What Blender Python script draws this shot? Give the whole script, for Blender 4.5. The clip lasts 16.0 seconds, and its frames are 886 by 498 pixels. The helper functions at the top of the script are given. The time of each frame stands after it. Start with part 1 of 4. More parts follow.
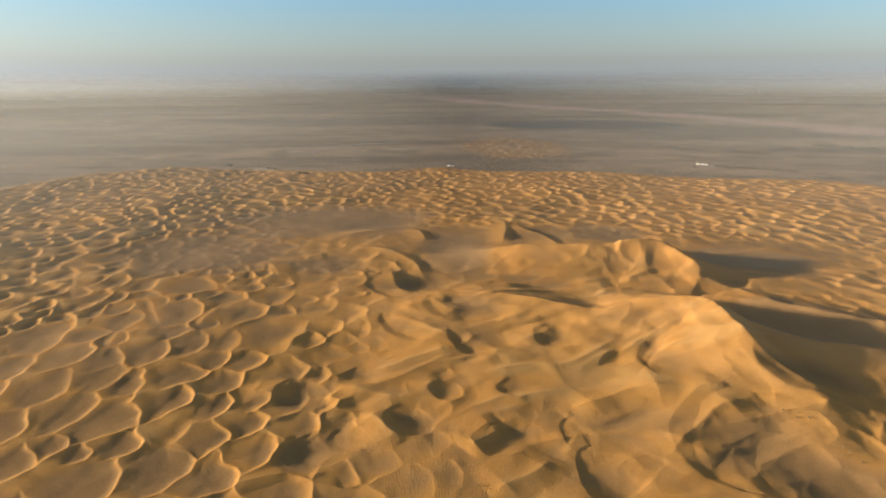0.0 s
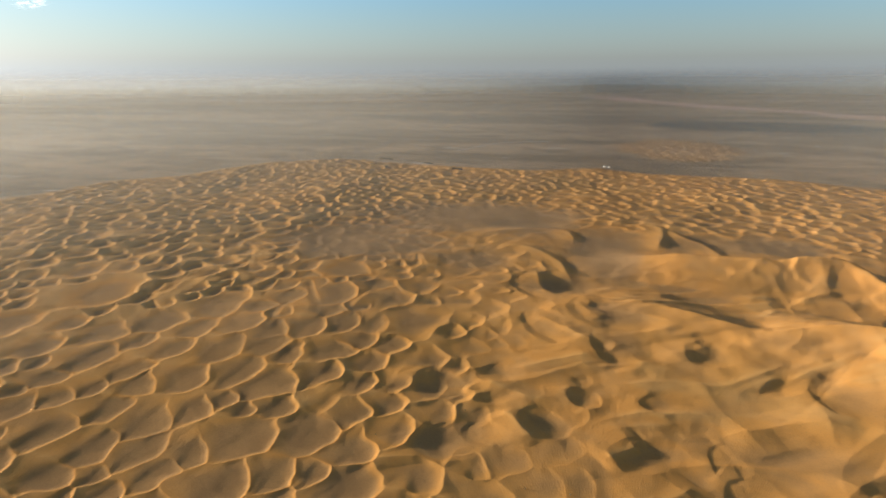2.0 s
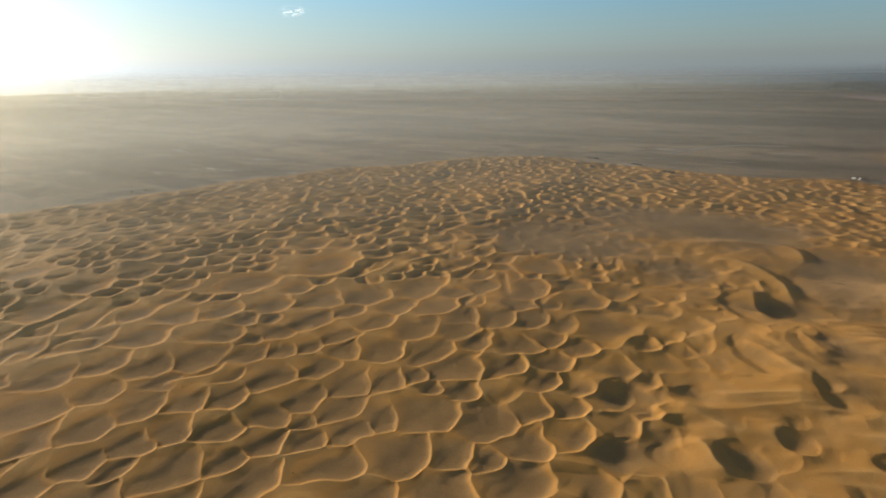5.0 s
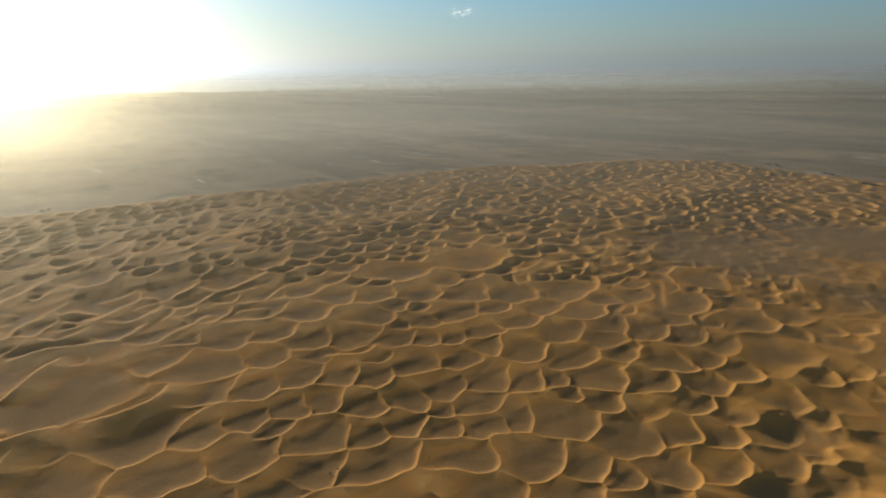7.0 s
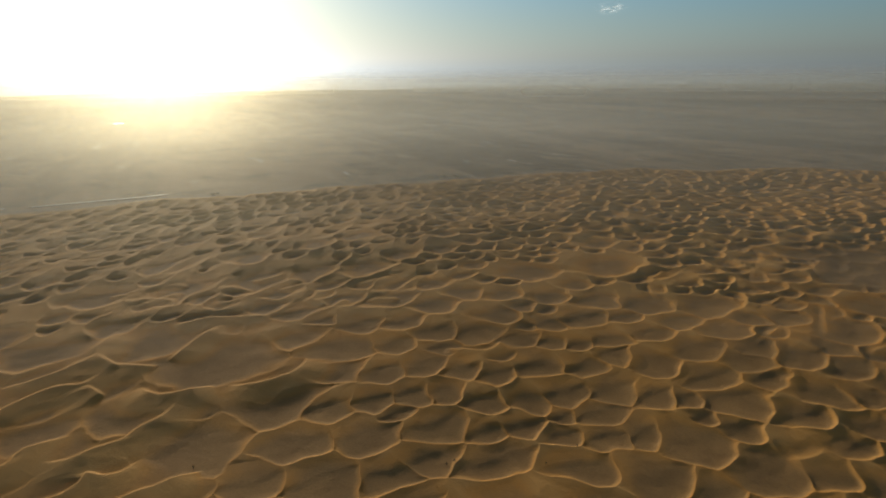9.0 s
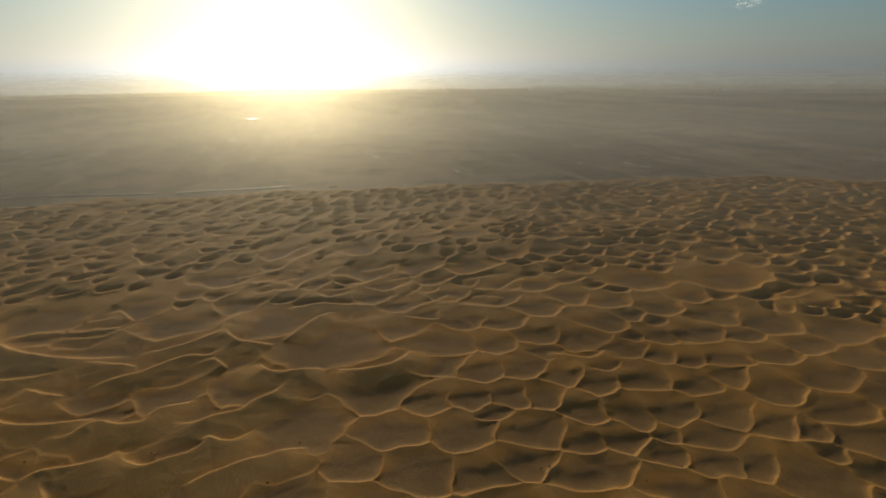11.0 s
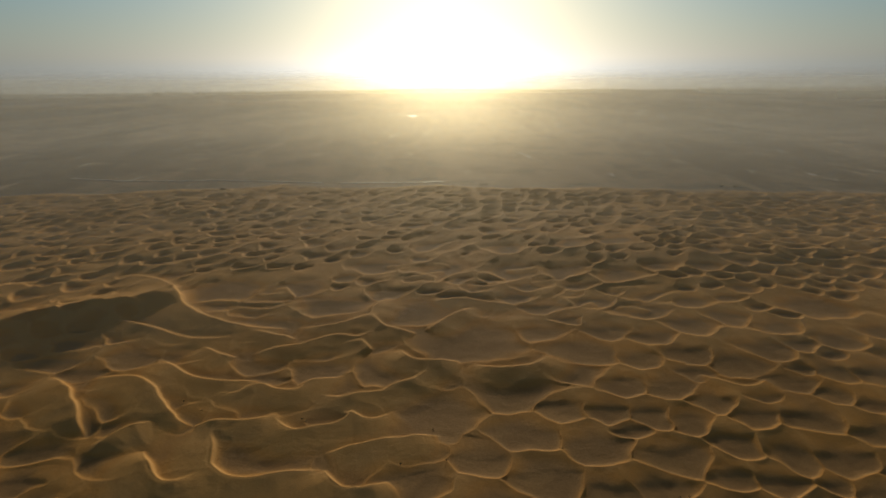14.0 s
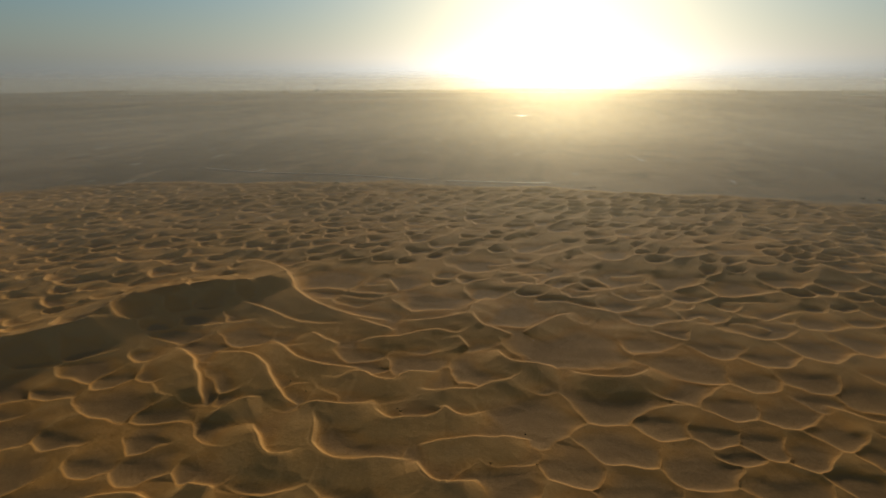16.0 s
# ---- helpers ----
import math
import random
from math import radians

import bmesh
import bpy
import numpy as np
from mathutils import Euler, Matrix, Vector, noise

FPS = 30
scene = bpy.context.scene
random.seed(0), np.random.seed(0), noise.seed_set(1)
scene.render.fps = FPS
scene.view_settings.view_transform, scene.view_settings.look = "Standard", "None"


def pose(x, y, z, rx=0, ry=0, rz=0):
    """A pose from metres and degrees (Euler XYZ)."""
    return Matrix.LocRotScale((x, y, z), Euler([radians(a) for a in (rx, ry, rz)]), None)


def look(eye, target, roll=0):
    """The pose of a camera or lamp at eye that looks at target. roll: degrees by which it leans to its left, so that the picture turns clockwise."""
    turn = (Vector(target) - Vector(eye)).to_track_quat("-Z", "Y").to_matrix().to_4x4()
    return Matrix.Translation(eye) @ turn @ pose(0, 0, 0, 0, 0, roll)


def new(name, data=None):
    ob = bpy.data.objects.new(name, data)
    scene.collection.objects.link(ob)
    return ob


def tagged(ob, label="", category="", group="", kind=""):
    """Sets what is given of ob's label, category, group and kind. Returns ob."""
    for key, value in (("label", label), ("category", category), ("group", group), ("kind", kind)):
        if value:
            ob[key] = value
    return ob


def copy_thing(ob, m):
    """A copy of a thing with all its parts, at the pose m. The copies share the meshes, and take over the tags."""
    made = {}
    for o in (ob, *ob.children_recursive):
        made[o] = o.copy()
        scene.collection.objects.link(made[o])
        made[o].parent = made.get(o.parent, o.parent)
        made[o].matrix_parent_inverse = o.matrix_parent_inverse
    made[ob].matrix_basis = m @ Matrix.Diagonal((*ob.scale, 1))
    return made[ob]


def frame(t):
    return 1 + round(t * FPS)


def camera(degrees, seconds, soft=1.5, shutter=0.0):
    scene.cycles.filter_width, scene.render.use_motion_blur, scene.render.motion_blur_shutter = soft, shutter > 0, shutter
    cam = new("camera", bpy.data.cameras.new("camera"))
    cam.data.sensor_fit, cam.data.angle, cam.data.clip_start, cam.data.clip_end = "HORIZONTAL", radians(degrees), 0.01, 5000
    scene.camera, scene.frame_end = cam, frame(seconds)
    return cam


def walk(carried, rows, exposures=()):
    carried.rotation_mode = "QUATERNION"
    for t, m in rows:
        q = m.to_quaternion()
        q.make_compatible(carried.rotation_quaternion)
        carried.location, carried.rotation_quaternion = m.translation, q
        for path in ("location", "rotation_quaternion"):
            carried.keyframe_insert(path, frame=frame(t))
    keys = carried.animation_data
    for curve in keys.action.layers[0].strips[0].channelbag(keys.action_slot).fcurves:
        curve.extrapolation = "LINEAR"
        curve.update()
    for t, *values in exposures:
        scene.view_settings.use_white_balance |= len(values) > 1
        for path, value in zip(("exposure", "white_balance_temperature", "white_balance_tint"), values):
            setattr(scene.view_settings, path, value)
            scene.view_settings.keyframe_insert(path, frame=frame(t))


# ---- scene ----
# The drone hovers on the spot and pans slowly round to the sun.
EYE_HEIGHT = 80.0
cam = camera(74.63, 16.0, soft=1.5)
TURN = [  # seconds, yaw, pitch, roll
    (0, 0.00, -16.27, 0.21),
    (0.5, 3.55, -16.30, 0.24),
    (1, 7.46, -16.34, 0.31),
    (1.5, 11.08, -16.37, 0.29),
    (2, 14.96, -16.40, 0.28),
    (2.5, 18.28, -16.43, 0.29),
    (3, 21.44, -16.47, 0.32),
    (5.5, 38.73, -16.51, 0.55),
    (6, 42.79, -16.51, 0.57),
    (6.5, 46.42, -16.53, 0.59),
    (7, 50.06, -16.52, 0.61),
    (7.5, 53.43, -16.52, 0.63),
    (8, 56.95, -16.51, 0.63),
    (8.5, 60.07, -16.51, 0.61),
    (9, 63.38, -16.49, 0.57),
    (11.5, 77.03, -16.45, 0.43),
    (12, 79.91, -16.43, 0.39),
    (12.5, 82.33, -16.45, 0.38),
    (13, 84.66, -16.44, 0.31),
    (13.5, 86.82, -16.44, 0.29),
    (14, 89.17, -16.42, 0.27),
    (14.5, 91.59, -16.41, 0.24),
    (15, 94.42, -16.40, 0.22),
    (15.5, 97.00, -16.41, 0.17),
    (16, 99.68, -16.44, 0.07),
]
walk(cam, [(t, pose(0, 0, EYE_HEIGHT, 90 + pitch, roll, yaw)) for t, yaw, pitch, roll in TURN],
     exposures=[(0, 1.1, 6600, 13), (3, 0.9, 6400, 10), (6, 0.5, 6200, 6), (9, -0.15, 6300, 5), (12.5, -0.55, 6900, 6), (16, -0.5, 6900, 7)])

# ---- light ----
SUN_AZIMUTH = 89.0      # degrees from +y towards -x
SUN_ELEVATION = 7.6
sun_way = Vector((-math.sin(radians(SUN_AZIMUTH)) * math.cos(radians(SUN_ELEVATION)),
                  math.cos(radians(SUN_AZIMUTH)) * math.cos(radians(SUN_ELEVATION)),
                  math.sin(radians(SUN_ELEVATION))))
world = bpy.data.worlds.new("desert_sky")
scene.world = world
world.use_nodes = True
wn, wl = world.node_tree.nodes, world.node_tree.links
wn.clear()
sky = wn.new("ShaderNodeTexSky")
sky.sky_type, sky.sun_disc = "NISHITA", False
sky.sun_elevation = radians(SUN_ELEVATION)
sky.sun_rotation = radians(-SUN_AZIMUTH)
sky.air_density, sky.dust_density, sky.ozone_density, sky.altitude = 1.0, 0.8, 3.2, 300.0
background = wn.new("ShaderNodeBackground")
background.inputs["Strength"].default_value = 0.115
wout = wn.new("ShaderNodeOutputWorld")
# dust greys the sky towards the horizon
way = wn.new("ShaderNodeTexCoord")
level = wn.new("ShaderNodeVectorMath")       # the dust band carries the horizon's sky on downwards
level.operation = "MAXIMUM"
level.inputs[1].default_value = (-1.0, -1.0, 0.03)
wl.new(way.outputs["Generated"], level.inputs[0])
wl.new(level.outputs[0], sky.inputs["Vector"])
split = wn.new("ShaderNodeSeparateXYZ")
wl.new(way.outputs["Generated"], split.inputs[0])
veil = wn.new("ShaderNodeMapRange")
for slot, value in (("From Min", 0.0), ("From Max", 0.12), ("To Min", 0.90), ("To Max", 0.05)):
    veil.inputs[slot].default_value = value
wl.new(split.outputs["Z"], veil.inputs["Value"])
above = wn.new("ShaderNodeMapRange")       # added grey over the unseen sky overhead, to turn the shade browner
for slot, value in (("From Min", 0.2), ("From Max", 0.5), ("To Min", 0.0), ("To Max", 0.75)):
    above.inputs[slot].default_value = value
wl.new(split.outputs["Z"], above.inputs["Value"])
both = wn.new("ShaderNodeMath")
both.operation = "MAXIMUM"
wl.new(veil.outputs["Result"], both.inputs[0])
wl.new(above.outputs["Result"], both.inputs[1])
grey = wn.new("ShaderNodeRGBToBW")
wl.new(sky.outputs["Color"], grey.inputs[0])
dusty = wn.new("ShaderNodeMix")
dusty.data_type = "RGBA"
dusty.blend_type = "MULTIPLY"
dusty.inputs["Factor"].default_value = 1.0
dusty.inputs[7].default_value = (0.63, 0.69, 0.77, 1)
wl.new(grey.outputs[0], dusty.inputs[6])
hazy = wn.new("ShaderNodeMix")
hazy.data_type = "RGBA"
wl.new(both.outputs[0], hazy.inputs["Factor"])
wl.new(sky.outputs["Color"], hazy.inputs[6])
wl.new(dusty.outputs[2], hazy.inputs[7])
wl.new(hazy.outputs[2], background.inputs["Color"])
wl.new(background.outputs["Background"], wout.inputs["Surface"])

lamp = bpy.data.lights.new("sun", "SUN")
lamp.energy, lamp.angle, lamp.color = 5.0, radians(4.0), (1.0, 0.88, 0.70)
new("sun", lamp).matrix_world = look(sun_way * 1000, (0, 0, 0))


# ---- materials ----
class Nodes:
    """Short hand for one node material."""

    def __init__(self, name):
        self.mat = bpy.data.materials.new(name)
        self.mat.use_nodes = True
        self.tree = self.mat.node_tree
        self.tree.nodes.clear()

    def add(self, kind, links=(), **values):
        node = self.tree.nodes.new(kind)
        if "operation" in values:
            node.operation = values["operation"]
        if "data_type" in values:
            node.data_type = values["data_type"]
        if "blend_type" in values:
            node.blend_type = values["blend_type"]
        if "interpolation_type" in values:
            node.interpolation_type = values["interpolation_type"]
        if "attribute_name" in values:
            node.attribute_name = values["attribute_name"]
        if "attribute_type" in values:
            node.attribute_type = values["attribute_type"]
        if "bands_direction" in values:
            node.bands_direction = values["bands_direction"]
        if "distribution" in values:
            node.distribution = values["distribution"]
        for slot, value in dict(links).items():
            if isinstance(value, bpy.types.NodeSocket):
                self.tree.links.new(value, node.inputs[slot])
            else:
                node.inputs[slot].default_value = value
        return node

    def noise(self, where, scale, detail=5.0, rough=0.55, distortion=0.0):
        return self.add("ShaderNodeTexNoise", {"Vector": where, "Scale": scale, "Detail": detail,
                                               "Roughness": rough, "Distortion": distortion}).outputs["Fac"]

    def span(self, value, low, high, to_low=0.0, to_high=1.0):
        return self.add("ShaderNodeMapRange", {"Value": value, "From Min": low, "From Max": high,
                                               "To Min": to_low, "To Max": to_high},
                        interpolation_type="SMOOTHSTEP").outputs["Result"]

    def mix(self, factor, a, b, blend="MIX"):
        node = self.add("ShaderNodeMix", {"Factor": factor}, data_type="RGBA", blend_type=blend)
        for slot, value in ((6, a), (7, b)):
            if isinstance(value, bpy.types.NodeSocket):
                self.tree.links.new(value, node.inputs[slot])
            else:
                node.inputs[slot].default_value = (*value, 1)
        return node.outputs[2]

    def math(self, operation, a, b=0.0):
        return self.add("ShaderNodeMath", {0: a, 1: b}, operation=operation).outputs[0]

    def done(self, shader):
        self.add("ShaderNodeOutputMaterial", {"Surface": shader})
        return self.mat


def sand_material():
    n = Nodes("desert_ground")
    at = n.add("ShaderNodeNewGeometry").outputs["Position"]
    sand = n.add("ShaderNodeAttribute", attribute_name="sand").outputs["Fac"]
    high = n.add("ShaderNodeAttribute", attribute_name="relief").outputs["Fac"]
    big, mid, fine = n.noise(at, 0.012), n.noise(at, 0.09, 6), n.noise(at, 1.6, 6, 0.65)
    gold = n.mix(n.span(big, 0.35, 0.65), (0.68, 0.335, 0.088), (0.62, 0.29, 0.072))
    gold = n.mix(n.span(mid, 0.40, 0.70), gold, (0.61, 0.315, 0.10))
    gold = n.mix(n.span(fine, 0.45, 0.75, 0.0, 0.35), gold, (0.48, 0.255, 0.09))
    # darker trough sand doubles as painted shade between the crests
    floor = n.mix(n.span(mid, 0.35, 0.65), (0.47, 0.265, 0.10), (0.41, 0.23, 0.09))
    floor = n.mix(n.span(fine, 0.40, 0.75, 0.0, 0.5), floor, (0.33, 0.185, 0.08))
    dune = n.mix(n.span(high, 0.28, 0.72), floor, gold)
    dune = n.mix(n.span(high, 0.60, 1.0, 0.0, 0.3), dune, (0.74, 0.45, 0.17))      # crests painted paler, as sunlit edges as much as loose sand
    # gravel plain with long pale and dark streaks
    stretch = n.add("ShaderNodeMapping", {"Vector": at, "Scale": (0.25, 1.0, 1.0), "Rotation": (0, 0, 0.15)}).outputs[0]
    streak, patch = n.noise(stretch, 0.006, 6, 0.6, 0.6), n.noise(at, 0.02, 7, 0.6)
    plain = n.mix(n.span(streak, 0.38, 0.62), (0.25, 0.19, 0.12), (0.46, 0.33, 0.205))
    plain = n.mix(n.span(patch, 0.45, 0.72, 0.0, 0.7), plain, (0.17, 0.135, 0.09))
    plain = n.mix(n.span(n.noise(stretch, 0.03, 5, 0.6), 0.56, 0.70, 0.0, 0.6), plain, (0.50, 0.36, 0.23))
    plain = n.mix(n.add("ShaderNodeAttribute", attribute_name="wash").outputs["Fac"], plain, (0.58, 0.38, 0.28))
    plain = n.mix(n.add("ShaderNodeAttribute", attribute_name="flat").outputs["Fac"], plain, (0.13, 0.11, 0.085))
    # short pale crusts of salt
    crust = n.span(n.noise(n.add("ShaderNodeMapping", {"Vector": at, "Scale": (0.3, 1.0, 1.0)}).outputs[0], 0.045, 4, 0.6), 0.64, 0.70, 0.0, 0.8)
    plain = n.mix(crust, plain, (0.60, 0.52, 0.42))
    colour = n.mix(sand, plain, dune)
    ripple = n.add("ShaderNodeTexWave", {"Vector": at, "Scale": 1.1, "Distortion": 6.0, "Detail": 3.0,
                                         "Detail Scale": 0.6}, bands_direction="X").outputs["Fac"]
    rough = n.math("ADD", n.math("MULTIPLY", ripple, 0.25), fine)
    bump = n.add("ShaderNodeBump", {"Strength": 0.35, "Distance": 0.2, "Height": rough}).outputs["Normal"]
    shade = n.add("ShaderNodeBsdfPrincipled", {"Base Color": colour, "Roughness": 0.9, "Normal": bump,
                                               "Specular IOR Level": 0.06, "Sheen Weight": 0.0})
    return n.done(shade.outputs[0])


def haze_material():
    """Dust in the air: lets most light through and scatters the rest; thickest low down, thinning out upwards."""
    n = Nodes("airborne_dust")
    at = n.add("ShaderNodeNewGeometry").outputs["Position"]
    up = n.add("ShaderNodeSeparateXYZ", {0: at}).outputs["Z"]
    dense = n.add("ShaderNodeAttribute", attribute_name="density", attribute_type="OBJECT").outputs["Fac"]
    top = n.add("ShaderNodeAttribute", attribute_name="top", attribute_type="OBJECT").outputs["Fac"]
    foot = n.add("ShaderNodeAttribute", attribute_name="foot", attribute_type="OBJECT").outputs["Fac"]
    share = n.math("DIVIDE", up, top)
    body = n.math("MULTIPLY", n.span(up, 0.0, foot), n.span(share, 0.35, 1.0, 1.0, 0.0))
    cloudy = n.span(n.noise(at, 0.0015, 2), 0.2, 0.8, 0.85, 1.1)
    cover = n.math("MULTIPLY", n.math("MULTIPLY", body, cloudy), dense)
    tint = (0.69, 0.71, 0.70)
    dull = n.add("ShaderNodeAddShader", {0: n.add("ShaderNodeBsdfDiffuse", {"Color": (*(0.27 * c for c in tint), 1)}).outputs[0],
                                         1: n.add("ShaderNodeBsdfTranslucent", {"Color": (*(0.36 * c for c in tint), 1)}).outputs[0]})
    # most of what dust scatters goes on forwards, into a wide lobe about the sun's way
    ahead = n.add("ShaderNodeBsdfRefraction", {"Color": (0.95, 0.84, 0.56, 1), "Roughness": 0.65, "IOR": 1.45}, distribution="GGX")
    dust = n.add("ShaderNodeMixShader", {0: 0.17, 1: dull.outputs[0], 2: ahead.outputs[0]})
    clear = n.add("ShaderNodeBsdfTransparent")
    return n.done(n.add("ShaderNodeMixShader", {0: cover, 1: clear.outputs[0], 2: dust.outputs[0]}).outputs[0])


SAND = sand_material()
DUST = haze_material()


# ---- the shape of the ground ----
def hashed(i, j, k):
    """Even random numbers in 0..1 from two whole-number arrays and a seed."""
    v = np.sin(i * 127.1 + j * 311.7 + k * 74.7) * 43758.5453
    return v - np.floor(v)


def value_noise(x, y, seed=0):
    i, j = np.floor(x), np.floor(y)
    u, v = x - i, y - j
    u, v = u * u * (3 - 2 * u), v * v * (3 - 2 * v)
    a, b = hashed(i, j, seed), hashed(i + 1, j, seed)
    c, d = hashed(i, j + 1, seed), hashed(i + 1, j + 1, seed)
    return (a * (1 - u) + b * u) * (1 - v) + (c * (1 - u) + d * u) * v


def fractal(x, y, size, octaves=4, seed=0):
    """Noise about 0, of reach 1."""
    total, gain, norm = np.zeros_like(x), 1.0, 0.0
    for k in range(octaves):
        total += gain * (value_noise(x / size * 2 ** k + 17 * k, y / size * 2 ** k - 31 * k, seed + k) - 0.5)
        norm += 0.5 * gain
        gain *= 0.5
    return total / norm


def smooth(value, low, high):
    t = np.clip((value - low) / (high - low), 0, 1)
    return t * t * (3 - 2 * t)


# rim of the dune field: azimuth in degrees from +y towards -x, metres from the drone's foot
RIM_AZIMUTH = [-60, -35, -24, -10, 0, 8, 20, 29, 37, 47, 59, 70, 84, 97, 103, 115, 135, 160]
RIM_REACH = [540, 560, 539, 535, 539, 530, 585, 612, 570, 530, 470, 460, 435, 450, 462, 480, 540, 540]
RIDGES, GREAT, HOLLOWS, BOWLS = [], [], [], []


def rounded(line):
    """A line with its corners cut twice."""
    for _ in range(2):
        cut = [line[0]]
        for a, b in zip(line, line[1:]):
            cut += [tuple(0.75 * p + 0.25 * q for p, q in zip(a, b)), tuple(0.25 * p + 0.75 * q for p, q in zip(a, b))]
        line = cut + [line[-1]]
    return line


def evenly(line, step):
    """The rounded line in stretches of one length."""
    line = np.array(rounded(line), float)
    at = np.concatenate([[0], np.cumsum(np.hypot(*np.diff(line[:, :2], axis=0).T))])
    marks = np.linspace(0, at[-1], max(3, round(at[-1] / step) + 1))
    return [tuple(p) for p in np.stack([np.interp(marks, at, c) for c in line.T], 1)]


def ridge(height, sunny, lee, *crest):
    """A dune, by its height, the reach of its two flanks and its crest line in metres."""
    x, y = np.mean(crest, 0)
    soft = math.degrees(math.atan2(-x, y)) < 42      # side-lit dunes have rounder crests
    RIDGES.append((0.8 * height if soft else height, sunny, lee, 0.35 if soft else 0.72, 3 if soft else 11, evenly(crest, 2.0)))


def great_dune(sunny, lee, *crest):
    """A great dune, by the reach of its two flanks and its crest line with the height at each point."""
    GREAT.append((sunny, lee, evenly(crest, 4.0)))


def hollow(depth, across, along, turn, x, y):
    """A hollow blown out under a sharp rim, by its depth, half sizes, turn in degrees and place."""
    HOLLOWS.append((depth, across, along, turn, x, y))


def bowl(size, x, y):
    """A shallow bowl of the net of small dunes, by its half size and middle."""
    BOWLS.append((size, x, y))


great_dune(34, 16, (16.8, 264.2, 2.8), (29.8, 261.8, 5.4), (54.9, 255.3, 6.8), (70.0, 253.6, 7.5), (82.6, 253.7, 9.6), (96.1, 255.4, 8.9), (104.8, 244.5, 6.8), (107.2, 230.5, 4.0), (101.9, 221.2, 1.4))
great_dune(50, 22, (15.3, 200.9, 3.9), (23.8, 197.5, 4.6), (34.2, 191.7, 5.3), (51.0, 180.3, 6.0), (62.7, 182.2, 8.0), (74.3, 183.1, 10.0), (84.5, 180.7, 10.5), (87.9, 175.7, 10.0), (87.9, 164.2, 9.3), (88.2, 154.4, 8.7), (90.9, 144.3, 7.3), (93.9, 138.4, 5.3), (96.6, 133.0, 3.9), (104.0, 133.8, 2.0))
great_dune(28, 26, (92.7, 172.8, 5.2), (99.7, 165.9, 5.2), (105.6, 155.4, 5.2), (117.8, 156.3, 4.7), (127.1, 153.3, 4.1))
great_dune(24, 20, (116.4, 196.5, 4.1), (127.2, 187.7, 4.7), (135.1, 182.1, 4.7), (141.9, 173.5, 4.1))
great_dune(26, 14, (-134.9, -158.6, 3.9), (-140.6, -152.2, 4.7), (-147.0, -143.8, 5.5), (-154.5, -141.9, 5.9), (-161.7, -141.3, 6.2), (-171.5, -140.1, 6.2), (-181.2, -133.4, 6.2), (-187.8, -123.8, 5.9), (-194.4, -111.4, 4.7), (-204.3, -105.9, 3.1))
hollow(0.87, 6.3, 6.8, 4, -9.9, 122.7)
hollow(0.83, 8.0, 6.6, 14, -29.8, 112.8)
hollow(0.56, 3.9, 5.1, 11, -23.5, 115.6)
hollow(0.89, 6.2, 8.4, 15, -37.9, 137.3)
hollow(0.74, 6.5, 5.8, 9, -23.5, 145.1)
hollow(0.45, 5.0, 3.5, 9, -21.4, 132.3)
hollow(1.18, 8.2, 13.2, 4, -12.7, 178.6)
hollow(1.11, 7.8, 12.9, -3, 8.5, 167.8)
hollow(0.82, 5.7, 7.6, -12, 33.3, 167.0)
hollow(0.58, 4.1, 4.6, -1, 1.7, 138.2)
hollow(0.54, 4.1, 4.2, -8, 19.6, 137.7)
hollow(0.13, 2.5, 9.2, -14, 33.7, 143.5)
hollow(0.96, 6.7, 11.5, -23, 62.6, 150.4)
hollow(0.95, 19.9, 20.7, -20, 45.4, 125.3)
hollow(0.65, 4.5, 6.6, -16, 32.4, 117.6)
hollow(0.79, 6.8, 6.2, -6, 11.8, 115.3)
hollow(1.82, 12.7, 19.2, -30, 65.6, 115.5)
hollow(0.50, 3.5, 12.6, -30, 80.8, 139.8)
hollow(0.84, 5.9, 11.4, -19, 34.3, 101.3)
hollow(2.88, 20.0, 24.1, -33, 117.8, 184.2)
hollow(1.51, 10.6, 12.1, -34, 95.9, 141.3)
hollow(1.66, 11.5, 15.3, -2, 4.8, 192.7)
hollow(1.43, 10.0, 17.5, 2, -9.9, 222.0)
hollow(0.83, 16.0, 23.9, 12, -52.8, 249.0)
hollow(1.48, 10.3, 15.2, 5, -19.9, 217.4)
hollow(0.89, 17.2, 57.1, -1, 3.4, 268.2)
hollow(0.90, 17.3, 21.9, -9, 47.7, 299.9)
hollow(1.04, 20.8, 22.6, -15, 82.5, 300.5)
hollow(0.27, 5.1, 21.7, -18, 71.5, 215.7)
hollow(0.21, 4.1, 34.2, -17, 73.5, 246.6)
hollow(0.28, 5.4, 24.9, -22, 93.7, 230.2)
hollow(0.94, 23.6, 20.4, -29, 138.9, 251.4)
hollow(0.99, 6.9, 8.1, -27, 115.6, 223.9)
hollow(0.70, 4.9, 5.5, -29, 126.8, 232.4)
hollow(0.38, 12.9, 8.2, -34, 147.9, 216.5)
hollow(1.13, 22.3, 24.5, 7, -41.1, 324.3)
hollow(1.74, 16.1, 13.7, -38, 79.5, 101.1)
hollow(1.19, 8.3, 11.2, -34, 71.2, 104.8)
hollow(0.35, 6.7, 18.4, -21, 80.9, 217.1)
hollow(0.55, 10.5, 14.3, -10, 36.9, 221.5)
ridge(0.85, 4.8, 10, (-54.8, 140.2), (-47.1, 139.9), (-38.6, 142.5))
ridge(1.2, 12, 6, (-55.1, 276.3), (-44.0, 267.4), (-41.0, 275.0), (-35.6, 276.5), (-23.7, 268.7), (-13.5, 254.0), (-7.8, 229.7), (-3.0, 216.5))
